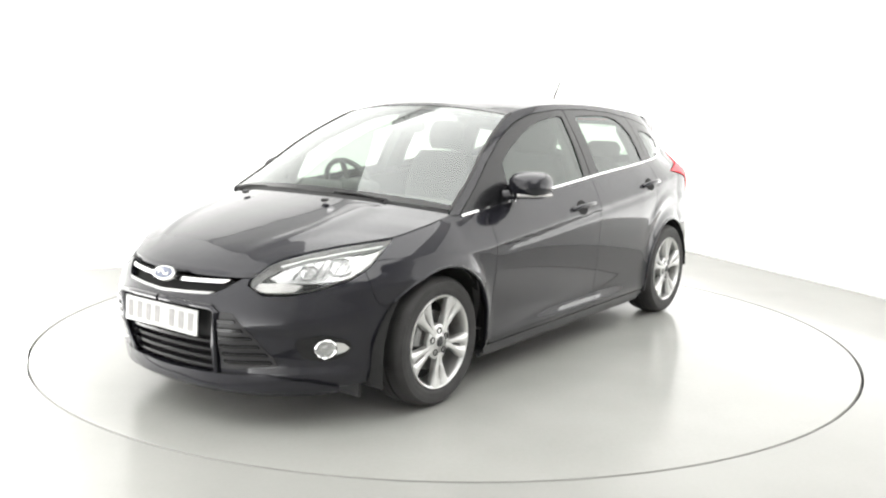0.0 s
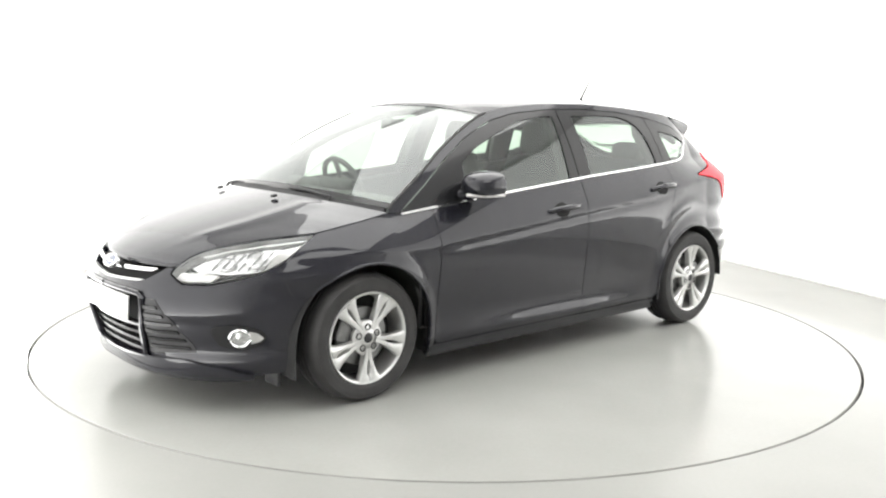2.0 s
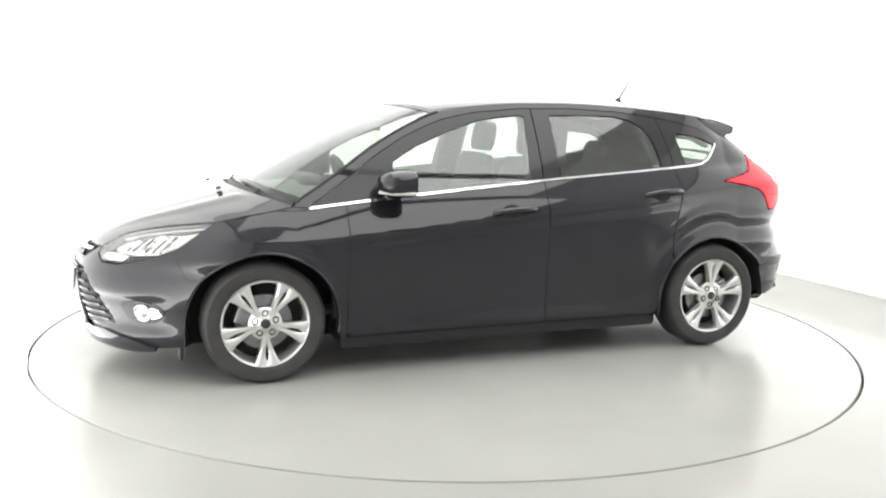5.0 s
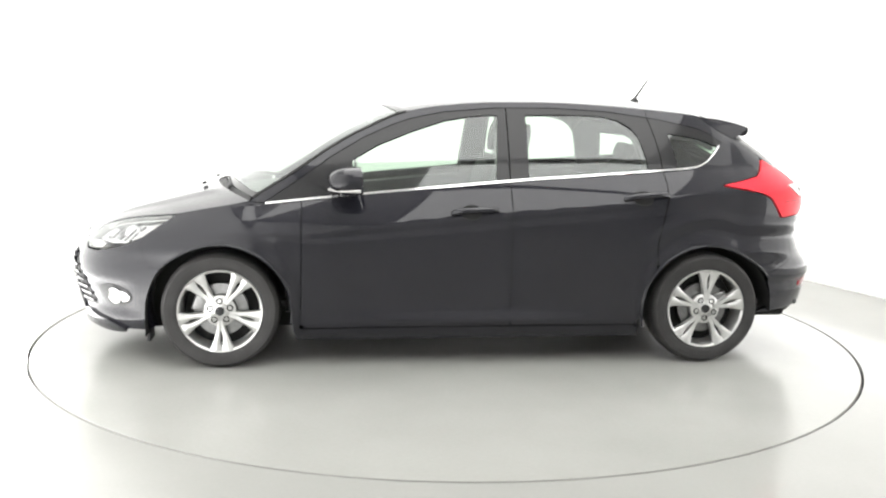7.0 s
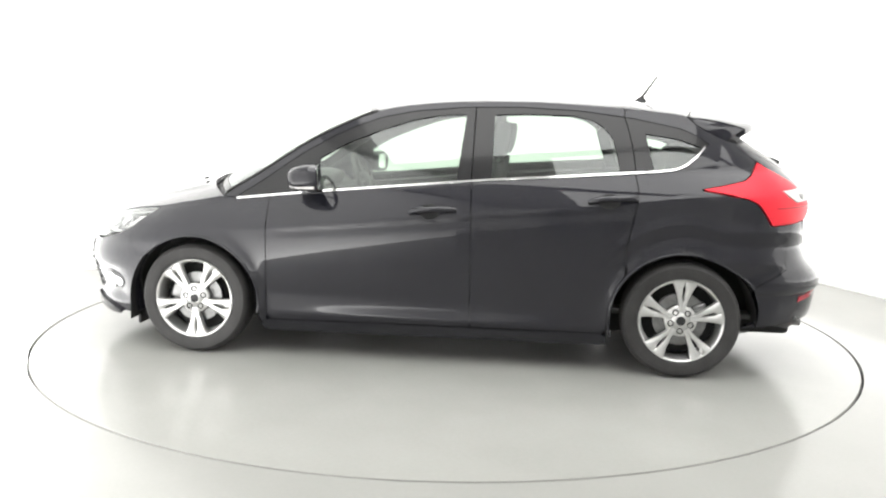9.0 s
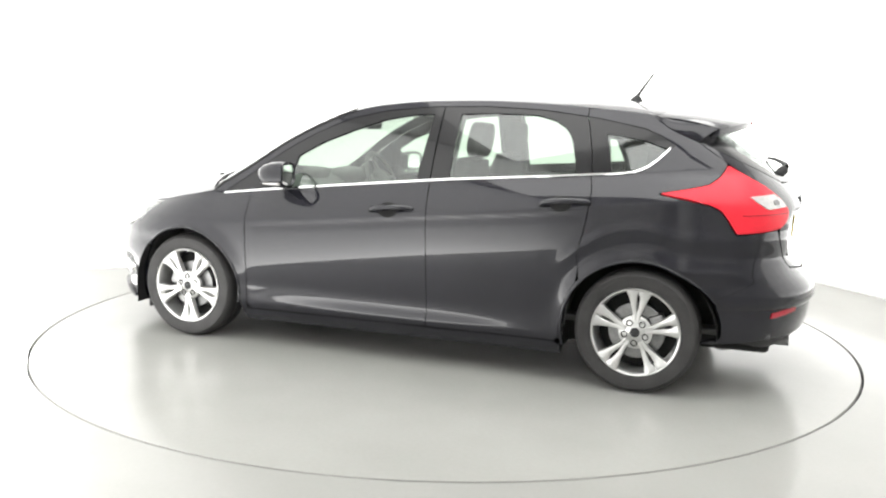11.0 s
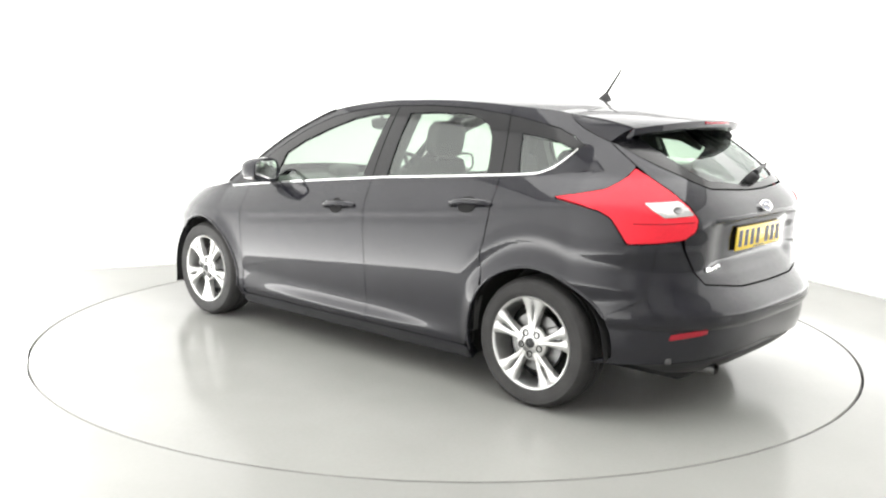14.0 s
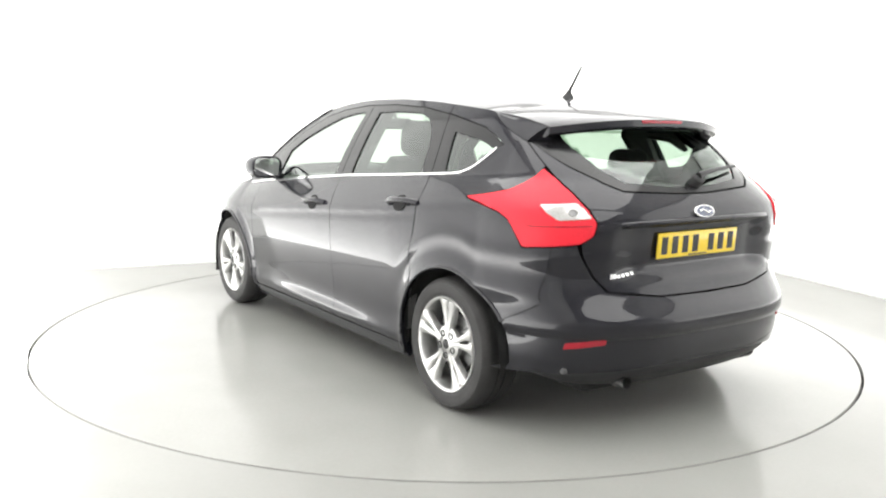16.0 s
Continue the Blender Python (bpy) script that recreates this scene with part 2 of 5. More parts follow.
def side_y(x, z):
    """Half width of the car at x and height z."""
    zb, yb, zc = belt_z(x), belt_y(x), crease_z(x)
    if z > zb:
        d = z - zb
        y = yb - 0.40 * d - 0.37 * d * d
    elif z > zc:
        t = (z - zc) / (zb - zc)
        yc = crease_y(x)
        y = yc + (yb - yc) * (0.75 * t + 0.25 * t * t)
    elif z > 0.36:
        t = (z - 0.36) / (zc - 0.36)
        y = 0.858 + (crease_y(x) - 0.858) * math.sin(math.pi / 2 * t)
        if -1.2 < x < 1.0:         # fine groove under the shoulder crease
            y -= 0.005 * math.exp(-((z - zc + 0.030) / 0.016) ** 2) * ease((x + 1.2) / 0.3) * ease((1.0 - x) / 0.3)
    else:
        y = low_y(z) + 0.016 * math.exp(-((z - 0.250) / 0.036) ** 2) * ease((0.86 - x) / 0.8) * ease((x + 0.92) / 0.7)
    for cx in (1.326, -1.326):     # flared wheel arches
        r = math.hypot(x - cx, z - 0.31)
        y += 0.017 * math.exp(-((r - 0.365) / 0.042) ** 2) * (1 if 0.2 < z < 0.9 else 0)
    r = math.hypot(x + 1.326, (z - 0.31) * 0.92)
    y += 0.009 * math.exp(-((r - 0.475) / (0.050 if r < 0.475 else 0.020)) ** 2) * ease((z - 0.55) / 0.2)
    return y


low_y = curve([(0.12, 0.79), (0.17, 0.83), (0.215, 0.846), (0.25, 0.855), (0.30, 0.856), (0.36, 0.858)])


def skin(s, z):
    """The body surface: s runs round the car from the rear centre to the front centre, equal to x along the side."""
    if s > XS_F:
        a, w, n, f = nose_x(z) - XS_F, side_y(XS_F, z), nose_n(z), max(0.0, math.pi / 2 - (s - XS_F) / 1.05)
        sx, x0 = 1, XS_F
    elif s < XS_R:
        a, w, n, f = XS_R - tail_x(z), side_y(XS_R, z), tail_n(z), max(0.0, math.pi / 2 - (XS_R - s) / 0.80)
        sx, x0 = -1, XS_R
    else:
        return Vector((s, side_y(s, z), z))
    c, q = math.cos(f), math.sin(f)
    r = (abs(c) ** n + abs(q) ** n) ** (-1 / n)
    if sx > 0 and z < 0.47:        # the bumper's lower face steps back round the fog lamps
        r *= 1 - 0.015 * ease((0.465 - z) / 0.055) * ease((z - 0.235) / 0.06) * ease((s - 1.72) / 0.16) * ease((2.34 - s) / 0.12)
    x, y = x0 + sx * a * r * c, w * r * q
    if sx < 0:                     # the flanks draw in towards the tail
        y *= side_y(max(x, -1.5), z) / w
        y *= 1 - 0.016 * ease((0.472 - z) / 0.018) * ease((-1.58 - s) / 0.14)   # undercut of the rear bumper
    if sx < 0 and 0.6 < z < 0.95:  # recess of the tailgate behind the number plate
        x += 0.038 * ease((z - 0.650) / 0.08) * ease((0.918 - z) / 0.022) * ease((0.56 - y) / 0.20)
    return Vector((x, y, z))


def skin_normal(s, z):
    e = 0.004
    a = skin(s + e, z) - skin(s - e, z)
    b = skin(s, z + e) - skin(s, z - e)
    n = b.cross(a)
    return n.normalized() if n.length > 1e-9 else Vector((0, 1, 0))

# ---------------------------------------------------------------- car materials


def thin_glass(name, tint, base=0.045):
    """A thin pane: clear tint straight through, mirror gloss that grows towards grazing."""
    m = bpy.data.materials.new(name)
    m.use_nodes = True
    nt = m.node_tree
    nt.nodes.clear()
    out, mix = nt.nodes.new("ShaderNodeOutputMaterial"), nt.nodes.new("ShaderNodeMixShader")
    tr, gl, lw = nt.nodes.new("ShaderNodeBsdfTransparent"), nt.nodes.new("ShaderNodeBsdfGlossy"), nt.nodes.new("ShaderNodeLayerWeight")
    pw, ma = nt.nodes.new("ShaderNodeMath"), nt.nodes.new("ShaderNodeMath")
    pw.operation, ma.operation = "POWER", "MULTIPLY_ADD"
    lw.inputs["Blend"].default_value = 0.5
    pw.inputs[1].default_value, ma.inputs[1].default_value, ma.inputs[2].default_value = 4.5, 0.95, base
    tr.inputs[0].default_value = (*tint, 1)
    gl.inputs["Roughness"].default_value = 0.0
    gl.inputs["Color"].default_value = (0.95, 0.98, 0.97, 1)
    nt.links.new(lw.outputs["Facing"], pw.inputs[0])
    nt.links.new(pw.outputs[0], ma.inputs[0])
    nt.links.new(ma.outputs[0], mix.inputs[0])
    nt.links.new(tr.outputs[0], mix.inputs[1])
    nt.links.new(gl.outputs[0], mix.inputs[2])
    nt.links.new(mix.outputs[0], out.inputs[0])
    return m


PAINT = material("black_car_paint", (0.0125, 0.0125, 0.0170), 0.40, metal=0.3, coat=1.0, spec=0.03, grain=0.2, grain_scale=900, stain=0.06, stain_scale=2.0)
GLOSS_BLACK = material("gloss_black_trim", (0.010, 0.010, 0.011), 0.22, spec=0.35, coat=0.25, grain=0.1, stain=0.05, stain_scale=4)
PLASTIC = material("matt_black_plastic", (0.02, 0.02, 0.021), 0.5, grain=0.12, grain_scale=300, stain=0.1, bump=0.2, bump_scale=700)
# underseal black, also used where hollows are coloured dark for their shade
SHELL = material("black_underseal_and_shade", (0.012, 0.012, 0.012), 0.85, grain=0.2, stain=0.2, bump=0.3, bump_scale=120)
CHROME = material("bright_chrome", (0.86, 0.86, 0.86), 0.09, metal=1.0, grain=0.02, stain=0.03, stain_scale=12)
SILVER = material("silver_alloy_lacquer", (0.60, 0.60, 0.59), 0.30, metal=0.75, coat=0.4, grain=0.03, grain_scale=200, stain=0.06, stain_scale=14)
STEEL = material("brushed_steel", (0.22, 0.22, 0.22), 0.38, metal=1.0, grain=0.1, grain_scale=90, stain=0.15, stain_scale=18)
RUBBER = material("tyre_rubber", (0.028, 0.027, 0.027), 0.62, grain=0.15, grain_scale=160, stain=0.25, stain_scale=9, bump=0.25, bump_scale=260)
GLASS = thin_glass("green_tinted_glass", (0.60, 0.685, 0.61), 0.10)
SCREEN = thin_glass("windscreen_glass", (0.66, 0.73, 0.67), 0.11)
LENS = thin_glass("clear_lamp_lens", (0.95, 0.955, 0.955))
RED = material("red_lamp_plastic", (0.78, 0.030, 0.048), 0.32, coat=0.0, spec=0.25, grain=0.05, grain_scale=120, stain=0.06, stain_scale=10)
RED_DARK = material("deep_red_reflector", (0.33, 0.008, 0.02), 0.2, coat=0.5, grain=0.2, grain_scale=220, stain=0.1)
WHITE_LAMP = material("clear_white_lamp_plastic", (0.48, 0.47, 0.46), 0.12, bump=0.7, bump_scale=70, coat=0.6, metal=0.3, grain=0.12, grain_scale=130, stain=0.1, stain_scale=30)
LAMP_SILVER = material("silvered_reflector", (0.55, 0.55, 0.55), 0.2, metal=0.85, grain=0.1, grain_scale=60, stain=0.15, stain_scale=20, bump=1.0, bump_scale=45)
LAMP_GREY = material("grey_lamp_bezel", (0.46, 0.46, 0.455), 0.35, metal=0.25, grain=0.1, grain_scale=90, stain=0.18, stain_scale=16, bump=0.5, bump_scale=60)
PLATE_WHITE = material("white_plate_acrylic", (0.42, 0.42, 0.41), 0.18, coat=0.4, grain=0.02, stain=0.03, stain_scale=10)
PLATE_YELLOW = material("yellow_plate_acrylic", (0.86, 0.62, 0.045), 0.18, coat=0.4, grain=0.02, stain=0.04, stain_scale=10)
INK = material("black_plate_ink", (0.02, 0.02, 0.02), 0.4, grain=0.1, stain=0.1)
# black ink greyed to paint in the glare that washes out the plate
GLARE_INK = material("glare_grey_plate_ink", (0.20, 0.195, 0.19), 0.3, grain=0.1, stain=0.1)
BLUE = material("blue_badge_enamel", (0.10, 0.115, 0.17), 0.15, coat=0.8, grain=0.05, stain=0.05)
CLOTH = material("charcoal_seat_cloth", (0.06, 0.06, 0.06), 0.9, grain=0.08, grain_scale=60, stain=0.1, stain_scale=8, bump=0.1, bump_scale=80)
TRIM = material("dark_grey_cabin_trim", (0.085, 0.085, 0.085), 0.6, grain=0.06, grain_scale=60, stain=0.08, stain_scale=6, bump=0.08, bump_scale=80)
LINING = material("pale_grey_headlining", (0.45, 0.45, 0.43), 0.9, grain=0.08, grain_scale=400, stain=0.05, bump=0.2, bump_scale=600)

PAINT.node_tree.nodes["Principled BSDF"].inputs["Coat Roughness"].default_value = 0.03

CAR = tagged(new("car"), "black five-door hatchback car with silver alloy wheels, on the turntable", "car")
SIDES = (1, -1)

# ---------------------------------------------------------------- panels cut from the skin


def clip_cell(poly, x0, x1, z0, z1):
    for axis, lim, sign in ((0, x0, 1), (0, x1, -1), (1, z0, 1), (1, z1, -1)):
        out = []
        for i, b in enumerate(poly):
            a = poly[i - 1]
            da, db = sign * (a[axis] - lim), sign * (b[axis] - lim)
            if (da >= 0) != (db >= 0):
                t = da / (da - db)
                out.append((a[0] + t * (b[0] - a[0]), a[1] + t * (b[1] - a[1])))
            if db >= 0:
                out.append(b)
        poly = out
        if len(poly) < 3:
            return []
    return poly


def inset_poly(poly, d):
    area = sum(poly[i - 1][0] * poly[i][1] - poly[i][0] * poly[i - 1][1] for i in range(len(poly)))
    d = d if area > 0 else -d
    out = []
    for i, p in enumerate(poly):
        a, b = Vector(poly[i - 1]), Vector(poly[(i + 1) % len(poly)])
        p = Vector(p)
        u, w = (p - a).normalized(), (b - p).normalized()
        n1, n2 = Vector((-u.y, u.x)), Vector((-w.y, w.x))
        m = n1 + n2
        m = m / max(0.35, m.dot(n1)) if m.length > 1e-6 else n1
        out.append((p.x + m.x * d, p.y + m.y * d))
    return out


def rounded(poly, r, steps=3):
    """Cuts each corner of an outline with a short curve."""
    out = []
    for i, p in enumerate(poly):
        a, p, b = Vector(poly[i - 1]), Vector(p), Vector(poly[(i + 1) % len(poly)])
        ra, rb = min(r, (a - p).length * 0.45), min(r, (b - p).length * 0.45)
        a, b = p + (a - p).normalized() * ra, p + (b - p).normalized() * rb
        for k in range(steps + 1):
            t = k / steps
            q = a * (1 - t) ** 2 + p * 2 * t * (1 - t) + b * t * t
            out.append((q.x, q.y))
    return out


def cut_into(bm, poly, push=0.0, thick=0.018, cell=0.03, side=1, dome=0.0, normal=True):
    """Adds the part of the skin inside an outline of (s, z), pushed out along the normal, with edges turned in."""
    from mathutils.geometry import tessellate_polygon
    x0, x1 = min(p[0] for p in poly), max(p[0] for p in poly)
    z0, z1 = min(p[1] for p in poly), max(p[1] for p in poly)
    made, faces = {}, []

    def vert(p):
        key = (round(p[0] * 20000), round(p[1] * 20000))
        if key not in made:
            n = skin_normal(*p)
            lift = push
            if dome:
                lift += dome * (1 - min(1, abs((p[0] - (x0 + x1) / 2) / (x1 - x0) * 2)) ** 2) * (1 - min(1, abs((p[1] - (z0 + z1) / 2) / (z1 - z0) * 2)) ** 2)
            c = skin(*p) + n * lift
            made[key] = (bm.verts.new((c.x, max(0.0, c.y) * side, c.z)), n)
        return made[key][0]
    i0, j0 = math.floor(x0 / cell), math.floor(z0 / cell)
    for i in range(i0, math.ceil(x1 / cell)):
        column = clip_cell(poly, i * cell, (i + 1) * cell, z0 - 1, z1 + 1)
        if not column:
            continue
        for j in range(j0, math.ceil(z1 / cell)):
            pts = clip_cell(column, i * cell, (i + 1) * cell, j * cell, (j + 1) * cell)
            if len(pts) < 3:
                continue
            if len(pts) == 4:
                tris = [(0, 1, 2, 3)]
            else:
                tris = tessellate_polygon([[Vector((p[0], p[1], 0)) for p in pts]])
            for t in tris:
                vs = []
                for q in t:
                    v = vert(pts[q])
                    if v not in vs:
                        vs.append(v)
                if len(vs) < 3:
                    continue
                ar = sum(pts[t[k - 1]][0] * pts[t[k]][1] - pts[t[k]][0] * pts[t[k - 1]][1] for k in range(len(t)))
                if abs(ar) < 1e-10:
                    continue
                if (ar > 0) == (side > 0):
                    vs.reverse()
                try:
                    faces.append(bm.faces.new(vs))
                except ValueError:
                    pass
    if thick:
        normals = {v: n for v, n in made.values()}
        rim = {}

        def low(v):
            if v not in rim:
                n = normals[v]
                rim[v] = bm.verts.new((v.co.x - n.x * thick, v.co.y - n.y * thick * side, v.co.z - n.z * thick))
            return rim[v]
        for e in {e for f in faces for e in f.edges}:
            if len(e.link_faces) == 1:
                a, b = e.verts
                if abs(a.co.y) < 1e-4 and abs(b.co.y) < 1e-4:
                    continue
                loop = e.link_loops[0]
                a, b = loop.vert, loop.link_loop_next.vert
                try:
                    bm.faces.new((b, a, low(a), low(b)))
                except ValueError:
                    pass


def panel(name, poly, mat, parent=None, label="", gap=0.0009, span=False, **kw):
    """A panel on both sides of the car, or one that spans its middle. Returns the left and the right one."""
    if gap:
        poly = [(p[0], q[1]) if span and p[0] in (S_F, S_R) else q for p, q in zip(poly, inset_poly(poly, gap))]
    if span:
        bm = bmesh.new()
        for side in SIDES:
            cut_into(bm, [(min(S_F, max(S_R, p[0])), p[1]) for p in poly], side=side, **kw)
        bmesh.ops.remove_doubles(bm, verts=[v for v in bm.verts if abs(v.co.y) < 2e-3], dist=2e-4)
        return part(name, bm, mat, parent or CAR, label, smooth=35)
    obs = []
    for k, side in enumerate(SIDES):
        bm = bmesh.new()
        cut_into(bm, poly, side=side, **kw)
        own = parent[k] if parent else CAR
        obs.append(part(name, bm, mat, own, label, smooth=35))
    return obs


def arch(cx, a0, a1, n=14, rx=0.372, rz=0.356):
    return [(cx + rx * math.cos(radians(a0 + (a1 - a0) * i / n)), 0.31 + rz * math.sin(radians(a0 + (a1 - a0) * i / n))) for i in range(n + 1)]


def belt(x0, x1, n=10, up=0.0):
    return [(x0 + (x1 - x0) * i / n, belt_z(x0 + (x1 - x0) * i / n) + up) for i in range(n + 1)]


FX, RX = 1.326, -1.326
SEAM = [(2.335, 0.672), (2.29, 0.674), (2.256, 0.712), (2.218, 0.733), (2.103, 0.762), (1.957, 0.787), (1.80, 0.803), (1.70, 0.812), (1.55, 0.840), (1.35, 0.866), (1.20, 0.884)]
HEAD = [(2.302, 0.632), (2.294, 0.663), (2.256, 0.705), (2.218, 0.727), (2.103, 0.756), (1.957, 0.781), (1.80, 0.797), (1.70, 0.804), (1.735, 0.757), (1.785, 0.69), (1.865, 0.652), (1.972, 0.622), (2.08, 0.598), (2.21, 0.597)]
TAIL = [(-1.417, 0.995), (-1.55, 1.016), (-1.665, 1.040), (-1.728, 1.073), (-1.815, 1.132), (-1.86, 1.095), (-1.945, 1.037), (-2.010, 0.974), (-2.030, 0.930), (-2.018, 0.878), (-1.978, 0.845), (-1.88, 0.830), (-1.768, 0.819), (-1.738, 0.862), (-1.693, 0.930), (-1.645, 0.957), (-1.55, 0.976)]
WIN_TOP = [(1.085, 0.886), (0.922, 0.995), (0.746, 1.121), (0.57, 1.225), (0.44, 1.284), (0.325, 1.326), (0.137, 1.366), (-0.143, 1.392), (-0.45, 1.398), (-0.764, 1.385), (-1.0, 1.356)]
rail_z = curve([(-1.42, 1.366), (-1.07, 1.398), (-0.764, 1.420), (-0.45, 1.430), (-0.143, 1.425), (0.137, 1.403), (0.34, 1.367), (0.57, 1.272), (0.75, 1.172), (0.95, 1.035), (1.19, 0.886)])


def body_panels():
    # dark sheets added behind the joints, blocking light through the gaps
    low = [(S_R, 0.33), (-1.64, 0.30)] + arch(RX, 180, 0) + [(-0.95, 0.17), (0.95, 0.17)] + arch(FX, 180, 0) + [(1.72, 0.19), (S_F, 0.19), (S_F, 0.64), (2.30, 0.64)]
    low += [(p[0], p[1] - 0.02) for p in SEAM[2:]] + belt(1.10, -1.03, 16, -0.015) + [(-1.25, 1.06), (-1.52, 1.18), (-1.80, 1.20), (-1.88, 1.15), (-2.0, 1.05), (-2.1, 1.0), (-2.2, 1.0), (S_R, 1.0)]
    panel("body_shell", low, SHELL, push=-0.045, thick=0.0, cell=0.05, span=True)
    panel("pillar_light_block", [(-1.2, 1.31), (-1.40, 1.30), (-1.56, 1.25), (-1.72, 1.17), (-1.80, 1.12), (-1.90, 1.12), (-1.87, 1.23), (-1.64, 1.32), (-1.42, 1.375), (-1.2, 1.385)], SHELL, push=-0.03, thick=0.0, cell=0.05)
    # front bumper, with its openings
    seam_low = [(1.795, 0.683), (1.74, 0.61), (1.682, 0.535)]
    front = [(S_F, 0.232), (2.45, 0.240), (2.405, 0.525), (2.43, 0.535), (S_F, 0.540), (S_F, 0.572), (2.46, 0.588), (2.42, 0.605), (2.345, 0.655), (2.31, 0.655), (2.308, 0.630), (2.21, 0.590), (2.08, 0.591), (1.972, 0.615), (1.865, 0.645)]
    front += seam_low + arch(FX, 38, -16, 8) + [(1.72, 0.19), (2.0, 0.175), (S_F, 0.175)]
    panel("front_bumper", front, PAINT, span=True, thick=0.03, cell=0.015)
    panel("front_lip", [(S_F, 0.170), (2.0, 0.168), (1.86, 0.176), (1.86, 0.190), (2.0, 0.226), (2.2, 0.250), (2.44, 0.246), (S_F, 0.236)], PAINT, span=True, push=0.019, thick=0.035, label="projecting painted lip of the bumper")
    panel("fender", seam_low[::-1][:1] + seam_low[::-1][1:] + [(1.74, 0.757), (1.705, 0.808), (1.55, 0.836), (1.35, 0.863), (1.20, 0.882), (1.10, 0.874)] + belt(1.09, 0.905, 4) + [(0.905, 0.69), (0.915, 0.19), (0.948, 0.19)] + arch(FX, 180 + 12, 38, 16)[1:], PAINT, cell=0.016)
    fd = panel("front_door", belt(0.903, -0.2045, 12) + [(-0.213, 0.8), (-0.216, 0.26), (-0.212, 0.224), (0.89, 0.213), (0.911, 0.24), (0.902, 0.69)], PAINT, cell=0.018)
    rd = panel("rear_door", belt(-0.208, -1.058, 10) + [(-1.073, 1.0), (-1.068, 0.90), (-1.04, 0.76), (-1.023, 0.69), (-1.028, 0.60)] + arch(RX, 38, 4, 8, 0.386, 0.372) + [(-0.938, 0.25), (-0.92, 0.222), (-0.222, 0.224), (-0.218, 0.26), (-0.215, 0.8)], PAINT, cell=0.018)
    panel("sill", [(0.948, 0.19), (0.915, 0.208), (0.0, 0.216), (-0.91, 0.219), (-0.945, 0.20), (-0.95, 0.15), (0.93, 0.14)], PAINT, thick=0.05)
    quarter = [(-1.061, 1.068), (-1.15, 1.076), (-1.25, 1.084), (-1.33, 1.116), (-1.50, 1.208), (-1.56, 1.226), (-1.469, 1.270), (-1.07, 1.349), (-1.003, 1.359), (-1.003, 1.398), (-1.07, 1.397), (-1.415, 1.366), (-1.58, 1.303), (-1.75, 1.243), (-1.826, 1.148), (-1.820, 1.139)]
    quarter += [(-1.728, 1.079), (-1.664, 1.046), (-1.55, 1.022), (-1.411, 0.999), (-1.411, 0.991), (-1.55, 0.970), (-1.640, 0.951), (-1.687, 0.926), (-1.732, 0.860), (-1.763, 0.813), (-1.88, 0.824), (-1.875, 0.735), (-1.83, 0.592), (-1.66, 0.506)]
    quarter += arch(RX, 152, 40, 14) + [(-1.031, 0.60), (-1.026, 0.69), (-1.044, 0.76), (-1.072, 0.90), (-1.076, 1.0)]
    panel("quarter_panel", quarter, PAINT, cell=0.016)
    panel("wheel_arch_lip", arch(RX, 40, -16, 10) + arch(RX, -16, 40, 10, 0.385, 0.370), PAINT, gap=0.0)
    rear = [(-1.66, 0.5050), (-1.8312, 0.5910), (-1.8760, 0.735), (-1.8810, 0.824), (-1.968, 0.838), (-1.985, 0.80), (-2.035, 0.70), (-2.09, 0.640), (-2.30, 0.611), (S_R, 0.607), (S_R, 0.330), (-2.24, 0.325), (-1.95, 0.305), (-1.70, 0.283), (-1.615, 0.283)]
    rear += [(RX - 0.372 * math.cos(radians(a)), 0.31 + 0.356 * math.sin(radians(a))) for a in (0, 10, 20, 28)]
    panel("rear_bumper", rear, PAINT, span=True, thick=0.03, cell=0.015)
    panel("rear_diffuser", [(-1.78, 0.285), (-1.95, 0.302), (-2.24, 0.322), (S_R, 0.327), (S_R, 0.20), (-2.2, 0.205), (-1.95, 0.235)], PLASTIC, span=True, push=-0.02, thick=0.05)
    gate = [(S_R, 0.613), (-2.30, 0.616), (-2.092, 0.645), (-2.039, 0.703), (-1.993, 0.80), (-1.982, 0.842), (-2.025, 0.876), (-2.038, 0.930), (-2.018, 0.979), (-1.951, 1.043), (-1.866, 1.101), (-1.831, 1.148), (-1.758, 1.243), (-1.79, 1.236), (-1.942, 1.142), (-2.067, 1.079), (-2.158, 1.046), (-2.465, 1.030), (S_R, 1.030)]
    tg = panel("tailgate", gate, PAINT, span=True, thick=0.025, cell=0.015)
    glass = [(-1.780, 1.242), (-1.942, 1.148), (-2.067, 1.085), (-2.158, 1.052), (-2.465, 1.036), (S_R, 1.036), (S_R, 1.335), (-2.0, 1.335), (-1.72, 1.30), (-1.66, 1.285)]
    panel("rear_glass_border", [(-1.780, 1.242), (-1.942, 1.148), (-2.067, 1.085), (-2.158, 1.052), (-2.465, 1.036), (S_R, 1.036), (S_R, 1.062), (-2.42, 1.063), (-2.17, 1.085), (-2.09, 1.13), (-1.99, 1.24), (-1.97, 1.30), (-1.72, 1.30), (-1.66, 1.285)], GLOSS_BLACK, span=True, parent=tg, push=-0.001, thick=0.012)
    rg = panel("rear_window", glass[4:], GLASS, span=True, parent=tg, push=-0.007, thick=0, label="green-tinted rear window glass")
    panel("rear_glass", [(-2.42, 1.063), (-2.17, 1.085), (-2.09, 1.13), (-1.99, 1.24), (-1.97, 1.30), (-2.465, 1.30), (-2.465, 1.036)], GLASS, span=True, parent=tg, push=-0.007, thick=0, label="green-tinted rear window glass")
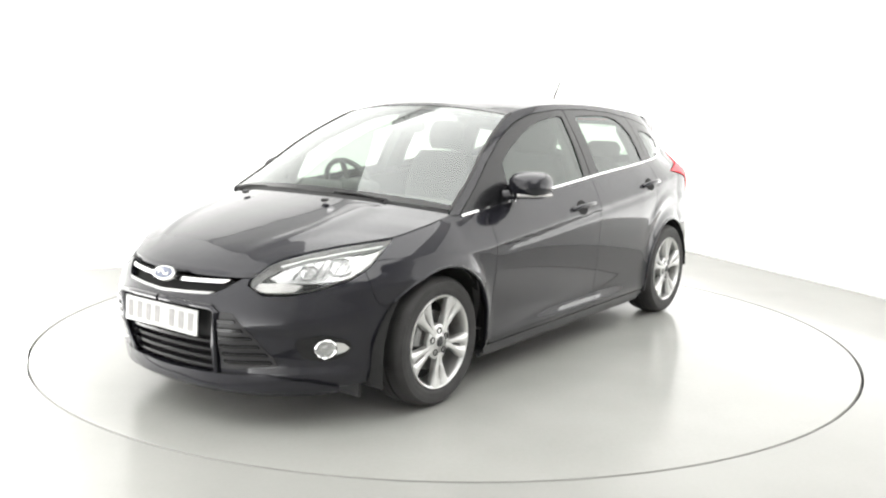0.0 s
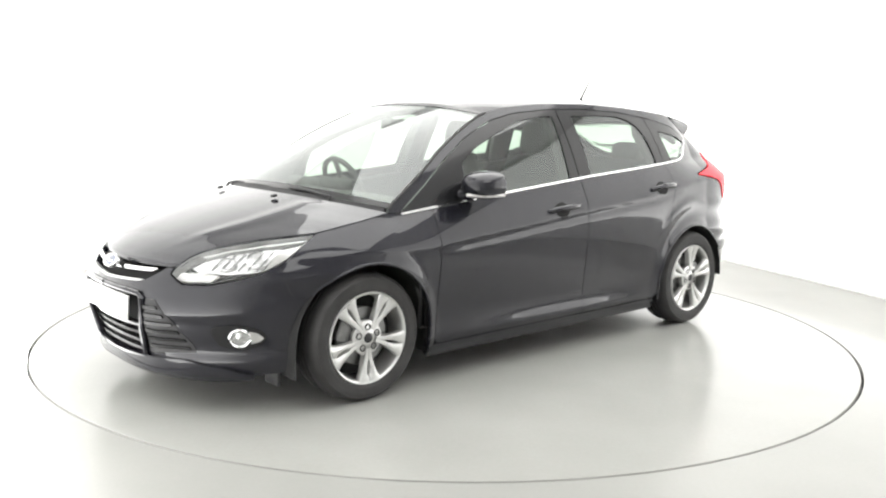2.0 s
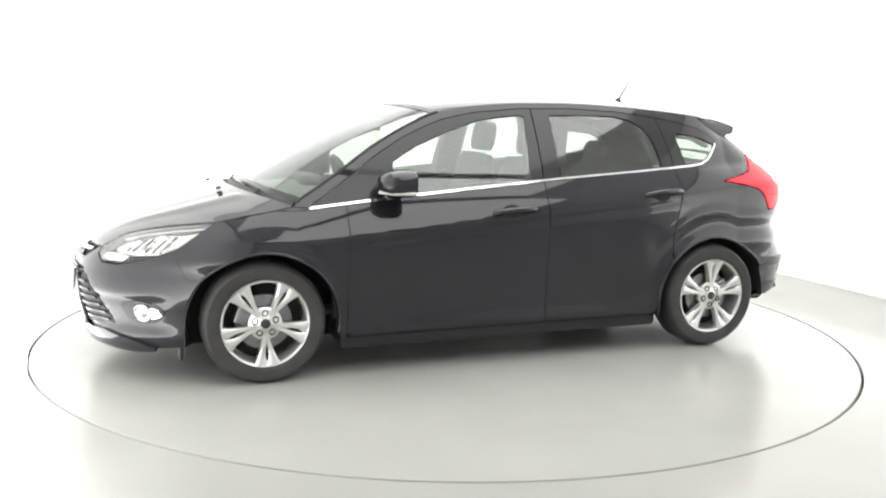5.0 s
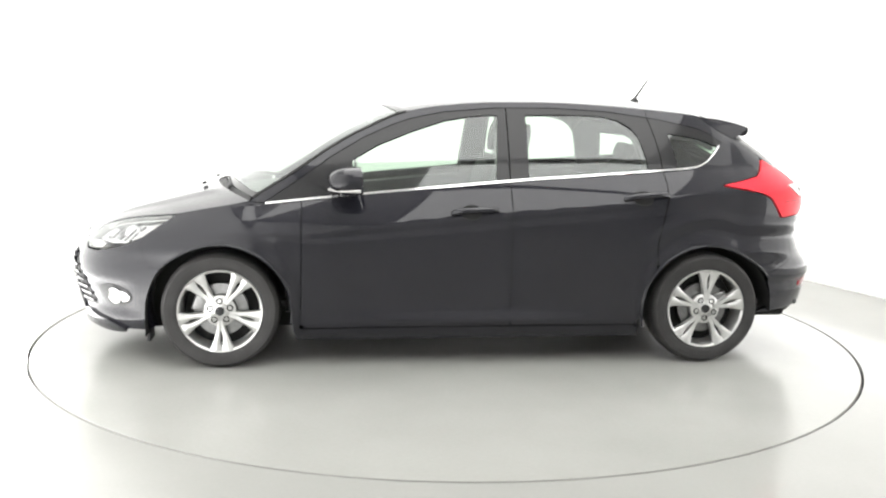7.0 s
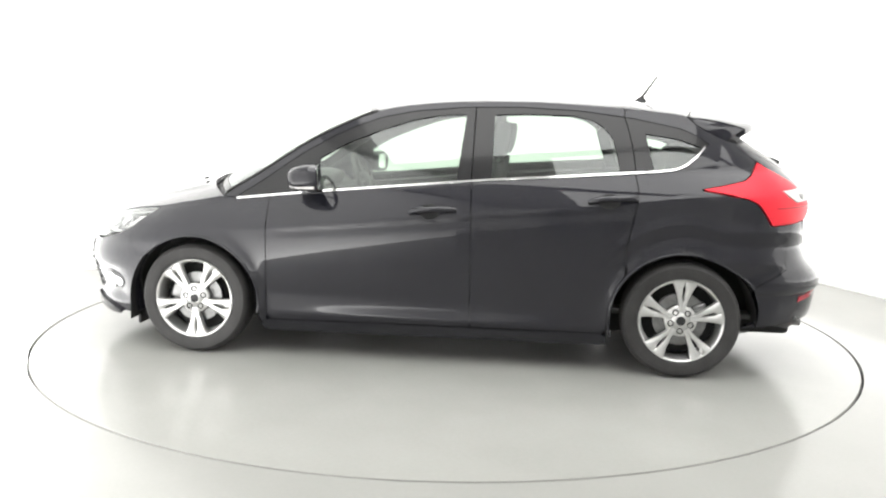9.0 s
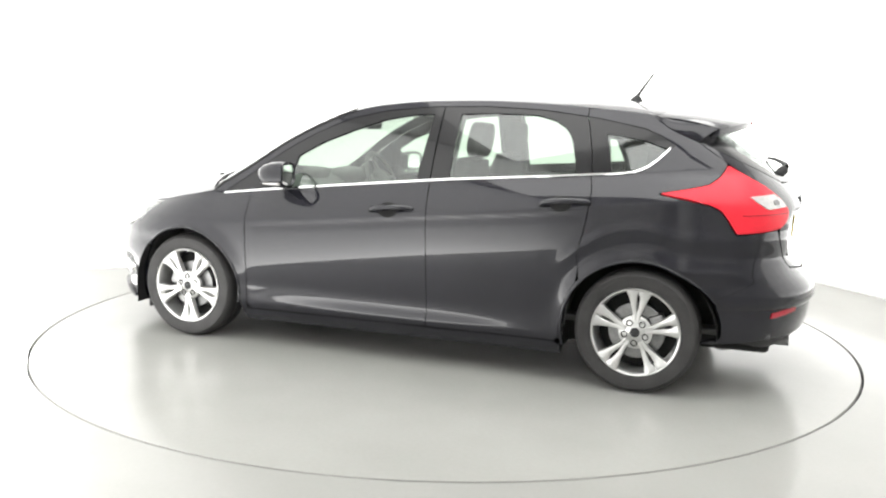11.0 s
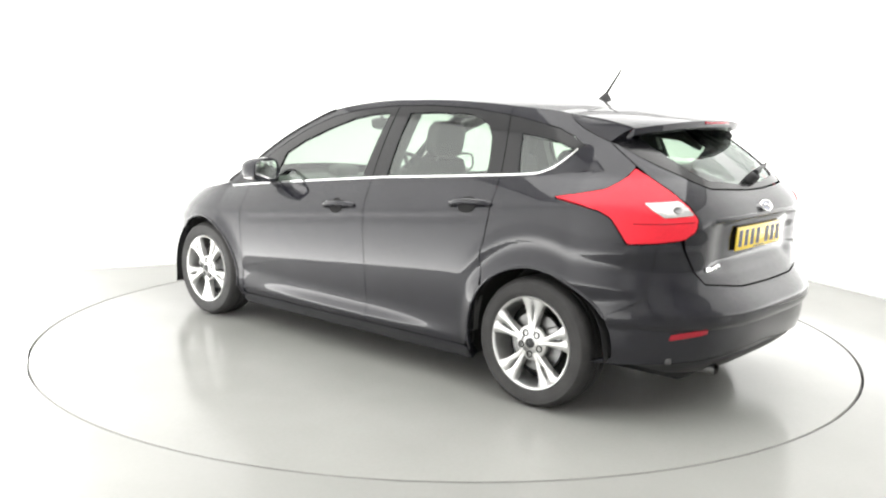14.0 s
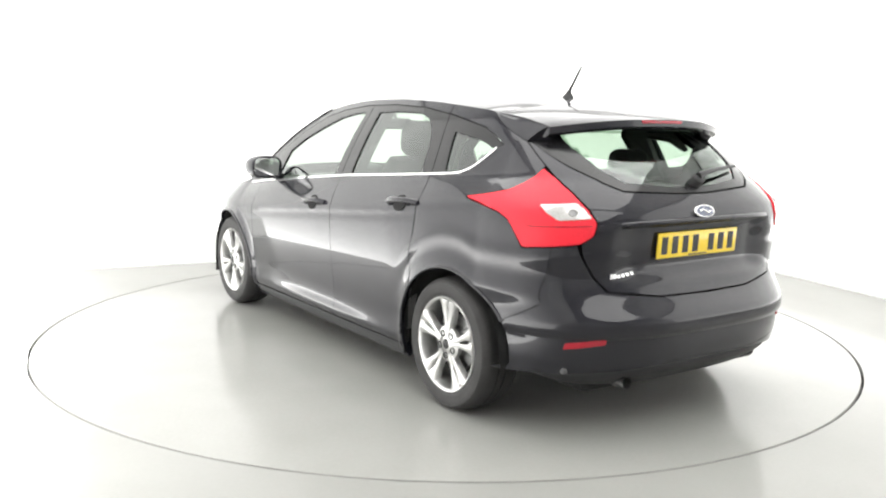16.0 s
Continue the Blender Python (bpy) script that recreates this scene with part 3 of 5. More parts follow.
    # side windows and their frames
    g1 = [(-0.155, 1.351), (-0.112, 1.355), (0.0, 1.344), (0.133, 1.321), (0.317, 1.259), (0.501, 1.184), (0.635, 1.105)]
    panel("window_frame", [(1.085, 0.876)] + WIN_TOP[:8] + [(-0.203, 1.394)] + belt(-0.203, -0.125, 2, 0.004) + g1 + belt(0.665, 1.085, 6, 0.004), GLOSS_BLACK, parent=fd)
    panel("window_glass", belt(-0.125, 0.665, 8, 0.004)[::-1] + belt(-0.125, -0.125, 1, 0.004)[:1] + g1, GLASS, parent=fd, push=-0.006, thick=0, gap=0, label="green-tinted door glass")
    g2 = [(-0.978, 1.083), (-0.965, 1.16), (-0.94, 1.246), (-0.895, 1.30), (-0.833, 1.336), (-0.733, 1.36), (-0.5, 1.364), (-0.312, 1.357)]
    rw = [(-0.208, 1.394), (-0.45, 1.398), (-0.764, 1.385), (-1.0, 1.356), (-1.016, 1.31), (-1.031, 1.25), (-1.045, 1.19), (-1.055, 1.13), (-1.060, 1.072)]
    panel("window_frame", belt(-0.312, -0.208, 2, 0.004) + rw + [(-0.978, 1.066)] + g2, GLOSS_BLACK, parent=rd)
    panel("window_glass", belt(-0.312, -0.978, 6, 0.004) + g2, GLASS, parent=rd, push=-0.006, thick=0, gap=0, label="green-tinted door glass")
    q = [(-1.16, 1.081), (-1.112, 1.272), (-1.22, 1.258), (-1.36, 1.234), (-1.495, 1.203)]
    panel("quarter_window_frame", [(-1.063, 1.073), (-1.058, 1.13), (-1.048, 1.19), (-1.034, 1.25), (-1.019, 1.31), (-1.003, 1.356), (-1.07, 1.347), (-1.469, 1.267), (-1.56, 1.224)] + q[::-1], GLOSS_BLACK)
    panel("quarter_window", q + [(-1.34, 1.124), (-1.25, 1.089)], GLASS, push=-0.006, thick=0, gap=0, label="small green-tinted quarter glass")
    # pillar and roof rail
    panel("pillar", [(x, rail_z(x)) for x in (1.17, 1.06, 0.95, 0.85, 0.75, 0.66, 0.57, 0.45, 0.34, 0.24, 0.137, 0.0, -0.143, -0.3, -0.45, -0.6, -0.764, -0.9, -1.0)] + [(p[0], p[1] + 0.003) for p in WIN_TOP[::-1]] + [(1.095, 0.878), (1.19, 0.882)], PAINT, label="painted windscreen pillar and roof rail")
    strip = [(1.092, 0.871), (0.85, 0.899), (0.6, 0.926), (0.157, 0.969), (-0.3, 1.012), (-0.75, 1.045), (-1.05, 1.068), (-1.18, 1.078), (-1.26, 1.088), (-1.34, 1.119), (-1.42, 1.163), (-1.50, 1.207)]
    panel("chrome_strip", [(p[0], p[1] - 0.004) for p in strip] + [(p[0] - (0.003 if p[0] < -1.25 else 0), p[1] + 0.007) for p in strip[::-1]], CHROME, push=0.007, thick=0.012, gap=0, label="bright chrome waistline strip")
    return fd, rd, tg


def loft(bm, rows, mirrored=True):
    """Joins rows of points, given from the middle to the left edge, into a sheet that spans both sides."""
    both = [[Vector((p.x, -p.y, p.z)) for p in r[:0:-1]] + list(r) for r in rows] if mirrored else rows
    g = [[bm.verts.new(p) for p in r] for r in both]
    for a, b in zip(g, g[1:]):
        for i in range(len(a) - 1):
            bm.faces.new((a[i], a[i + 1], b[i + 1], b[i]))
    return g


def turned_in(bm, d):
    """Turns the free edge of a sheet down by d."""
    rim = {}
    for e in [e for e in bm.edges if len(e.link_faces) == 1]:
        lp = e.link_loops[0]
        a, b = lp.vert, lp.link_loop_next.vert
        for v in (a, b):
            if v not in rim:
                rim[v] = bm.verts.new((v.co.x, v.co.y, v.co.z - d))
        bm.faces.new((b, a, rim[a], rim[b]))


def along(pts, n):
    """n + 1 points at even steps along a polyline of tuples."""
    pts = [Vector(p) for p in pts]
    cum = [0.0]
    for a, b in zip(pts, pts[1:]):
        cum.append(cum[-1] + (b - a).length)
    out, k = [], 0
    for i in range(n + 1):
        d = cum[-1] * i / n
        while k < len(pts) - 2 and d > cum[k + 1]:
            k += 1
        out.append(pts[k].lerp(pts[k + 1], (d - cum[k]) / max(1e-9, cum[k + 1] - cum[k])))
    return out


hood_z = curve([(1.42, 0.945), (1.59, 0.902), (1.77, 0.850), (1.95, 0.785), (2.03, 0.745), (2.09, 0.705), (2.135, 0.664)])
roof_zc = curve([(-1.45, 1.408), (-1.143, 1.450), (-0.863, 1.468), (-0.513, 1.478), (-0.164, 1.475), (0.149, 1.455), (0.30, 1.436), (0.43, 1.413)])


def top_panels():
    # hood
    edge = along(SEAM, 48)
    xs = [2.135 - (2.135 - 1.42) * (i / 48) ** 1.15 for i in range(49)]
    rows = []
    for (s, z), xc in zip(edge, xs):
        e = skin(s, z)
        row = []
        for k in range(29):
            q = k / 28
            x = xc + (e.x - xc) * q ** 2.2
            zc = hood_z(xc)
            zz = zc + (z - zc) * q ** 2.4 + 0.007 * math.exp(-((q - 0.60) / 0.07) ** 2) * ease((xc - 1.43) / 0.08) * ease((2.10 - xc) / 0.2)
            row.append(Vector((x, e.y * q, zz + 0.002)))
        rows.append(row)
    bm = bmesh.new()
    loft(bm, rows)
    turned_in(bm, 0.02)
    hood = part("hood", bm, PAINT, CAR, smooth=50)
    # windscreen
    n = 24
    sides = [skin(x, rail_z(x)) for x in [1.165 - (1.165 - 0.345) * i / n for i in range(n + 1)]]
    rows = []
    for i, e in enumerate(sides):
        t = i / n
        c = Vector((1.365 + (0.43 - 1.365) * t, 0, 0.957 + (1.417 - 0.957) * t + 0.032 * math.sin(math.pi * t)))
        rows.append([Vector((c.x + (e.x - c.x) * (k / 20) ** 2.2, e.y * k / 20, c.z + (e.z - c.z) * (k / 20) ** 2.2)) for k in range(21)])
    bm = bmesh.new()
    loft(bm, rows)
    screen = part("windscreen", bm, SCREEN, CAR, "clear laminated windscreen", smooth=60)
    # black scuttle between hood and windscreen, and the sealed border of the glass
    bm = bmesh.new()
    back = [Vector((p.x + 0.03, p.y * 0.985, p.z - 0.028)) for p in rows[0]]
    fore = [Vector((1.445 + (1.20 - 1.445) * (k / 20) ** 2.2, 0.755 * k / 20, 0.928 + (0.868 - 0.928) * (k / 20) ** 2.4)) for k in range(21)]
    mid = [a.lerp(b, 0.5) + Vector((0, 0, 0.006)) for a, b in zip(back, fore)]
    loft(bm, [fore, mid, back, [p + Vector((-0.02, 0, 0.03)) for p in back]])
    part("scuttle", bm, PLASTIC, CAR)
    bm = bmesh.new()
    for lo, hi in ((0, 1), (n - 1, n)):
        loft(bm, [[p + Vector((0.001, 0, 0.003)) for p in rows[j]] for j in (lo, hi)])
    part("glass_border", bm, GLOSS_BLACK, screen)
    for side in SIDES:
        bm = bmesh.new()
        tube_into(bm, [Vector((p.x, p.y * side, p.z + 0.001)) for p in sides], 0.0075, 8)
        part("windscreen_seal", bm, RUBBER, screen, "black rubber seal", smooth=60)
    # roof
    m = 36
    rows = []
    for i in range(m + 1):
        t = i / m
        xe, xc = 0.345 + (-1.42 - 0.345) * t, 0.43 + (-1.40 - 0.43) * t
        e = skin(xe, rail_z(xe)) if xe > -1.3 else skin(xe - 0.0, rail_z(xe))
        rows.append([Vector((xc + (e.x - xc) * (k / 20) ** 2.2, e.y * k / 20, roof_zc(xc) + (e.z - roof_zc(xc)) * (k / 20) ** 2.6)) for k in range(21)])
    bm = bmesh.new()
    loft(bm, rows)
    turned_in(bm, 0.012)
    part("roof", bm, PAINT, CAR, smooth=50)
    bm = bmesh.new()
    loft(bm, [[Vector((p.x, p.y * 0.97, p.z - 0.035)) for p in r] for r in rows[::3]])
    part("headlining", bm, LINING, CAR)
    # roof spoiler over the tailgate
    last = rows[-1]
    tip = [Vector((-1.775 + 0.135 * (k / 20) ** 2.6, 0.56 * k / 20, 1.354 - 0.042 * (k / 20) ** 2.4)) for k in range(21)]
    prof = []
    for t in (0.0, 0.2, 0.4, 0.6, 0.8, 0.93):
        prof.append([a.lerp(b, t) + Vector((-0.006, 0, 0.010 * math.sin(math.pi * t))) for a, b in zip(last, tip)])
    prof.append([p + Vector((-0.004, 0, -0.004)) for p in tip])
    prof.append([p + Vector((-0.002, 0, -0.034)) for p in tip])
    prof.append([p + Vector((0.02, 0, -0.048)) for p in tip])
    prof.append([p + Vector((0.10, 0, -0.050)) for p in tip])
    prof.append([Vector((-1.55 + 0.06 * (k / 20) ** 3, 0.575 * k / 20, 1.303 - 0.036 * (k / 20) ** 2.4)) for k in range(21)])
    bm = bmesh.new()
    g = loft(bm, prof)
    caps = [bm.faces.new([r[end] for r in g][::(1 if end else -1)]) for end in (0, -1)]
    bmesh.ops.triangulate(bm, faces=caps)
    sp = part("roof_spoiler", bm, PAINT, CAR, smooth=45)
    bm = bmesh.new()
    box_into(bm, -1.781, -1.766, -0.13, 0.13, 1.332, 1.346, 0.003)
    part("high_brake_light", bm, RED_DARK, sp, "slim dark red brake light")
    # flanks that carry the spoiler down to the rear glass
    for side in SIDES:
        bm = bmesh.new()
        low = along([(-1.405, 1.368), (-1.50, 1.336), (-1.58, 1.305), (-1.67, 1.272), (-1.75, 1.245)], 8)
        g = []
        for i, q in enumerate(low):
            a = last[-1].lerp(tip[-1], i / 8)
            f = skin(q.x, q.y)
            m2 = a.lerp(f, 0.5) + Vector((-0.004, 0.006, 0.006))
            e2 = f + Vector((0.02, -0.03, -0.02))
            g.append([bm.verts.new((p.x, p.y * side, p.z)) for p in (a + Vector((0, -0.02, 0.0)), a + Vector((0, 0.004, 0.001)), m2, f + Vector((0, 0.001, 0.002)), e2)])
        for a, b in zip(g, g[1:]):
            for i in range(4):
                bm.faces.new((a[i], a[i + 1], b[i + 1], b[i])[::side])
        under = [bm.verts.new((p[0], p[1] * side, p[2])) for p in ((-1.60, 0.50, 1.27), (-1.62, 0.53, 1.25))]
        bm.faces.new((g[-1][0], g[-1][1], g[-1][2], g[-1][3], g[-1][4], under[1], under[0])[::side])
        part("spoiler_flank", bm, PAINT, sp, smooth=45)
    return hood


def tube_into(bm, pts, r, n=8, taper=1.0):
    """A round bar along points."""
    rows = []
    for i, p in enumerate(pts):
        a, b = pts[max(0, i - 1)], pts[min(len(pts) - 1, i + 1)]
        d = (b - a).normalized()
        u = d.cross(Vector((0, 0, 1)))
        u = u.normalized() if u.length > 1e-4 else Vector((1, 0, 0))
        w = u.cross(d)
        q = r * (1 + (taper - 1) * i / (len(pts) - 1))
        rows.append([bm.verts.new(p + (u * math.cos(2 * math.pi * k / n) + w * math.sin(2 * math.pi * k / n)) * q) for k in range(n)])
    for a, b in zip(rows, rows[1:]):
        for k in range(n):
            bm.faces.new((a[k], a[(k + 1) % n], b[(k + 1) % n], b[k]))
    bm.faces.new(rows[0][::-1])
    bm.faces.new(rows[-1])


def on_skin(s, z, push=0.0, side=1):
    p = skin(s, z) + skin_normal(s, z) * push
    return Vector((p.x, p.y * side, p.z))


front_doors, rear_doors, tailgate = body_panels()
hood = top_panels()
# rolled edges of the wheel arches
for cx, a0, a1 in ((FX, 190, 40), (RX, 150, -5)):
    for side in SIDES:
        bm = bmesh.new()
        tube_into(bm, [on_skin(s, z, 0.001, side) for s, z in arch(cx, a0, a1, 28, 0.373, 0.357)], 0.0075, 8)
        part("arch_edge", bm, PAINT, CAR, smooth=60)

# ---------------------------------------------------------------- wheels


def lathe(bm, prof, n=64, flip=False):
    """Turns a profile of (radius, depth) about the wheel's axle; depth grows outwards."""
    rings = [[bm.verts.new((r * math.cos(2 * math.pi * i / n), d, r * math.sin(2 * math.pi * i / n))) for i in range(n)] for r, d in prof]
    for a, b in zip(rings, rings[1:]):
        for i in range(n):
            j = (i + 1) % n
            bm.faces.new((a[i], a[j], b[j], b[i]) if flip else (a[i], b[i], b[j], a[j]))
    return rings


def spoke_into(bm, ang, lean):
    """One bar of a twin spoke, from the hub to the rim."""
    rows = []
    for r, near, far, d in ((0.050, -0.0015, 0.0155, -0.009), (0.090, -0.0012, 0.0215, -0.011), (0.108, 0.0003, 0.0262, -0.011), (0.118, 0.0045, 0.0292, -0.010), (0.145, 0.0066, 0.0378, -0.009), (0.170, 0.0070, 0.0475, -0.007), (0.184, 0.0045, 0.0540, -0.005), (0.190, 0.0002, 0.0575, -0.004), (0.209, -0.0010, 0.0700, -0.003)):
        ring = []
        half, shift = (far - near) / 2, (far + near) / 2
        for w, dd in ((-1.0, -0.034), (-1.0, -0.005), (-0.80, 0.0), (0.0, 0.0015), (0.80, 0.0), (1.0, -0.005), (1.0, -0.034)):
            t = lean * (shift + w * half)
            x, z = r * math.cos(ang) - t * math.sin(ang), r * math.sin(ang) + t * math.cos(ang)
            ring.append(bm.verts.new((x, d + dd, z)))
        rows.append(ring)
    for a, b in zip(rows, rows[1:]):
        for i in range(len(a) - 1):
            bm.faces.new((a[i], a[i + 1], b[i + 1], b[i])[::lean])


def wheel(cx, turn):
    """A five-twin-spoke alloy wheel with its tyre, brake disc and bolts, outer face at y = 0."""
    bm = bmesh.new()
    lathe(bm, [(0.212, -0.205), (0.235, -0.213), (0.275, -0.212), (0.297, -0.198), (0.306, -0.175), (0.3095, -0.145), (0.310, -0.125), (0.302, -0.124), (0.302, -0.117), (0.310, -0.116), (0.310, -0.090), (0.302, -0.089), (0.302, -0.082), (0.310, -0.081), (0.3095, -0.055), (0.306, -0.032), (0.297, -0.012), (0.284, -0.002), (0.281, -0.0035), (0.265, 0.002), (0.262, 0.0005), (0.246, 0.001), (0.232, -0.003), (0.2205, -0.010)], 96)
    tyre = part("wheel", bm, RUBBER, CAR, "black rubber tyre on a silver alloy wheel", smooth=50)
    bm = bmesh.new()
    lathe(bm, [(0.198, -0.20), (0.202, -0.14), (0.199, -0.06), (0.205, -0.022), (0.2075, -0.010), (0.211, -0.004), (0.2185, -0.002), (0.2215, -0.006), (0.2215, -0.015)], 96)
    rim = part("rim", bm, SILVER, tyre, "bright silver alloy rim", smooth=50)
    for k in range(5):
        bm = bmesh.new()
        for lean in (-1, 1):
            spoke_into(bm, radians(turn + 72 * k), lean)
        part("spoke", bm, SILVER, tyre, smooth=50)
    bm = bmesh.new()
    lathe(bm, [(0.074, -0.050), (0.084, -0.034), (0.083, -0.020), (0.074, -0.014), (0.034, -0.011), (0.030, -0.007), (0.026, -0.007), (0.025, -0.014), (0.0005, -0.014)], 48)
    part("hub", bm, SILVER, tyre, smooth=50)
    bm = bmesh.new()
    lathe(bm, [(0.0235, -0.018), (0.0230, -0.009), (0.020, -0.007), (0.0005, -0.006)], 32)
    part("hub_cap", bm, PLASTIC, tyre, "black centre cap")
    for k in range(5):
        a = radians(turn + 36 + 72 * k)
        bm = bmesh.new()
        lathe(bm, [(0.0165, -0.018), (0.0165, -0.0095), (0.0125, -0.0085), (0.0115, -0.016), (0.0005, -0.015)], 12)
        bmesh.ops.translate(bm, verts=bm.verts, vec=(0.054 * math.cos(a), 0, 0.054 * math.sin(a)))
        part("wheel_nut", bm, GLOSS_BLACK, tyre)
    bm = bmesh.new()
    lathe(bm, [(0.140, -0.085), (0.140, -0.062), (0.085, -0.061), (0.080, -0.045), (0.0005, -0.044)], 48)
    part("brake_disc", bm, STEEL, tyre, "grey steel brake disc")
    bm = bmesh.new()
    box_into(bm, -0.05, 0.05, -0.10, -0.045, 0.075, 0.150, 0.012, pose(0, 0, 0, 0, 70 if cx > 0 else -70, 0))
    part("brake_caliper", bm, STEEL, tyre)
    # black disc added across the wheel as the shade behind the spokes
    bm = bmesh.new()
    lathe(bm, [(0.197, -0.12), (0.0005, -0.12)], 48)
    part("inner_shade_disc", bm, SHELL, tyre)
    tyre.matrix_basis = pose(cx, 0.868, 0.310)
    other = copy_thing(tyre, pose(cx, -0.868, 0.310, 0, 0, 180))
    return tyre, other


wheel(FX, 270 - 2)
wheel(RX, 90 + 3)


def under_parts():
    """Wheel-arch linings, floor pan and exhaust."""
    for cx in (FX, RX):
        for side in SIDES:
            bm = bmesh.new()
            n = 24
            rows = []
            for y in (0.845, 0.60):
                rows.append([bm.verts.new((cx + 0.385 * math.cos(math.pi * i / n), side * y, 0.30 + 0.372 * math.sin(math.pi * i / n))) for i in range(n + 1)])
            foot = [[bm.verts.new((cx + sx * 0.385, side * y, 0.29 if cx < 0 and sx < 0 else 0.17)) for y in (0.845, 0.60)] for sx in (1, -1)]
            for i in range(n):
                bm.faces.new((rows[0][i], rows[0][i + 1], rows[1][i + 1], rows[1][i]))
            bm.faces.new(rows[1] + [foot[1][1], foot[0][1]])
            bm.faces.new((rows[0][0], rows[1][0], foot[0][1], foot[0][0]))
            bm.faces.new((rows[0][n], rows[1][n], foot[1][1], foot[1][0]))
            part("wheel_arch_lining", bm, SHELL, CAR)
    bm = bmesh.new()
    box_into(bm, -0.94, 0.94, -0.80, 0.80, 0.165, 0.24, 0.02)
    box_into(bm, -1.95, -0.90, -0.58, 0.58, 0.20, 0.34, 0.03)
    box_into(bm, 0.90, 1.92, -0.50, 0.50, 0.185, 0.34, 0.03)
    part("floor_pan", bm, SHELL, CAR)
    bm = bmesh.new()
    bmesh.ops.create_cone(bm, cap_ends=False, segments=24, radius1=0.026, radius2=0.026, depth=0.22, matrix=pose(-1.93, 0.42, 0.245, 0, 90, 0))
    bmesh.ops.create_cone(bm, cap_ends=True, segments=24, radius1=0.09, radius2=0.09, depth=0.5, matrix=pose(-1.72, 0.20, 0.255, 90, 0, 0))
    part("exhaust", bm, STEEL, CAR, "steel exhaust pipe under the rear bumper")
    for side in SIDES:
        for cx, dx in ((FX, 0.395),):
            bm = bmesh.new()
            box_into(bm, cx + dx - 0.010, cx + dx + 0.010, side * 0.66 - 0.06, side * 0.66 + 0.06, 0.115, 0.19, 0.006, None)
            part("air_flap", bm, PLASTIC, CAR)


under_parts()

# ---------------------------------------------------------------- lamps, grilles and badges


def frame_on(s, z, push, side):
    """A pose on the skin whose z axis points outwards and whose y axis points up."""
    n = skin_normal(s, z)
    n = Vector((n.x, n.y * side, n.z))
    x = Vector((0, 0, 1)).cross(n).normalized()
    m = Matrix((x, n.cross(x), n)).transposed().to_4x4()
    m.translation = on_skin(s, z, push, side)
    return m


def bowl_into(bm, m, prof, n=28, sx=1.0):
    rings = [[bm.verts.new(m @ Vector((sx * r * math.cos(2 * math.pi * i / n), r * math.sin(2 * math.pi * i / n), d))) for i in range(n)] for r, d in prof]
    for a, b in zip(rings, rings[1:]):
        for i in range(n):
            bm.faces.new((a[i], a[(i + 1) % n], b[(i + 1) % n], b[i]))
    bm.faces.new(rings[-1])


def oval_badge(s, z, push, w, h, label):
    m = frame_on(s, z, push, 1)
    if abs(s) > 2.4:
        m.translation.y = 0
    bm = bmesh.new()
    bowl_into(bm, m, [(h, -0.012), (h, 0.002), (h * 0.93, 0.005), (h * 0.84, 0.004), (h * 0.82, 0.001)], 40, w / h)
    ob = part("badge", bm, CHROME, CAR, label)
    bm = bmesh.new()
    bowl_into(bm, m, [(h * 0.82, 0.0015), (h * 0.4, 0.004), (0.001, 0.0045)], 40, w / h)
    part("badge_field", bm, BLUE, ob, "blue enamel field")
    bm = bmesh.new()
    pts = [m @ Vector((w * (-0.5 + t), h * 0.22 * math.sin(t * 6.3), 0.006)) for t in [i / 14 for i in range(15)]]
    tube_into(bm, pts, h * 0.13, 6)
    part("badge_mark", bm, CHROME, ob)


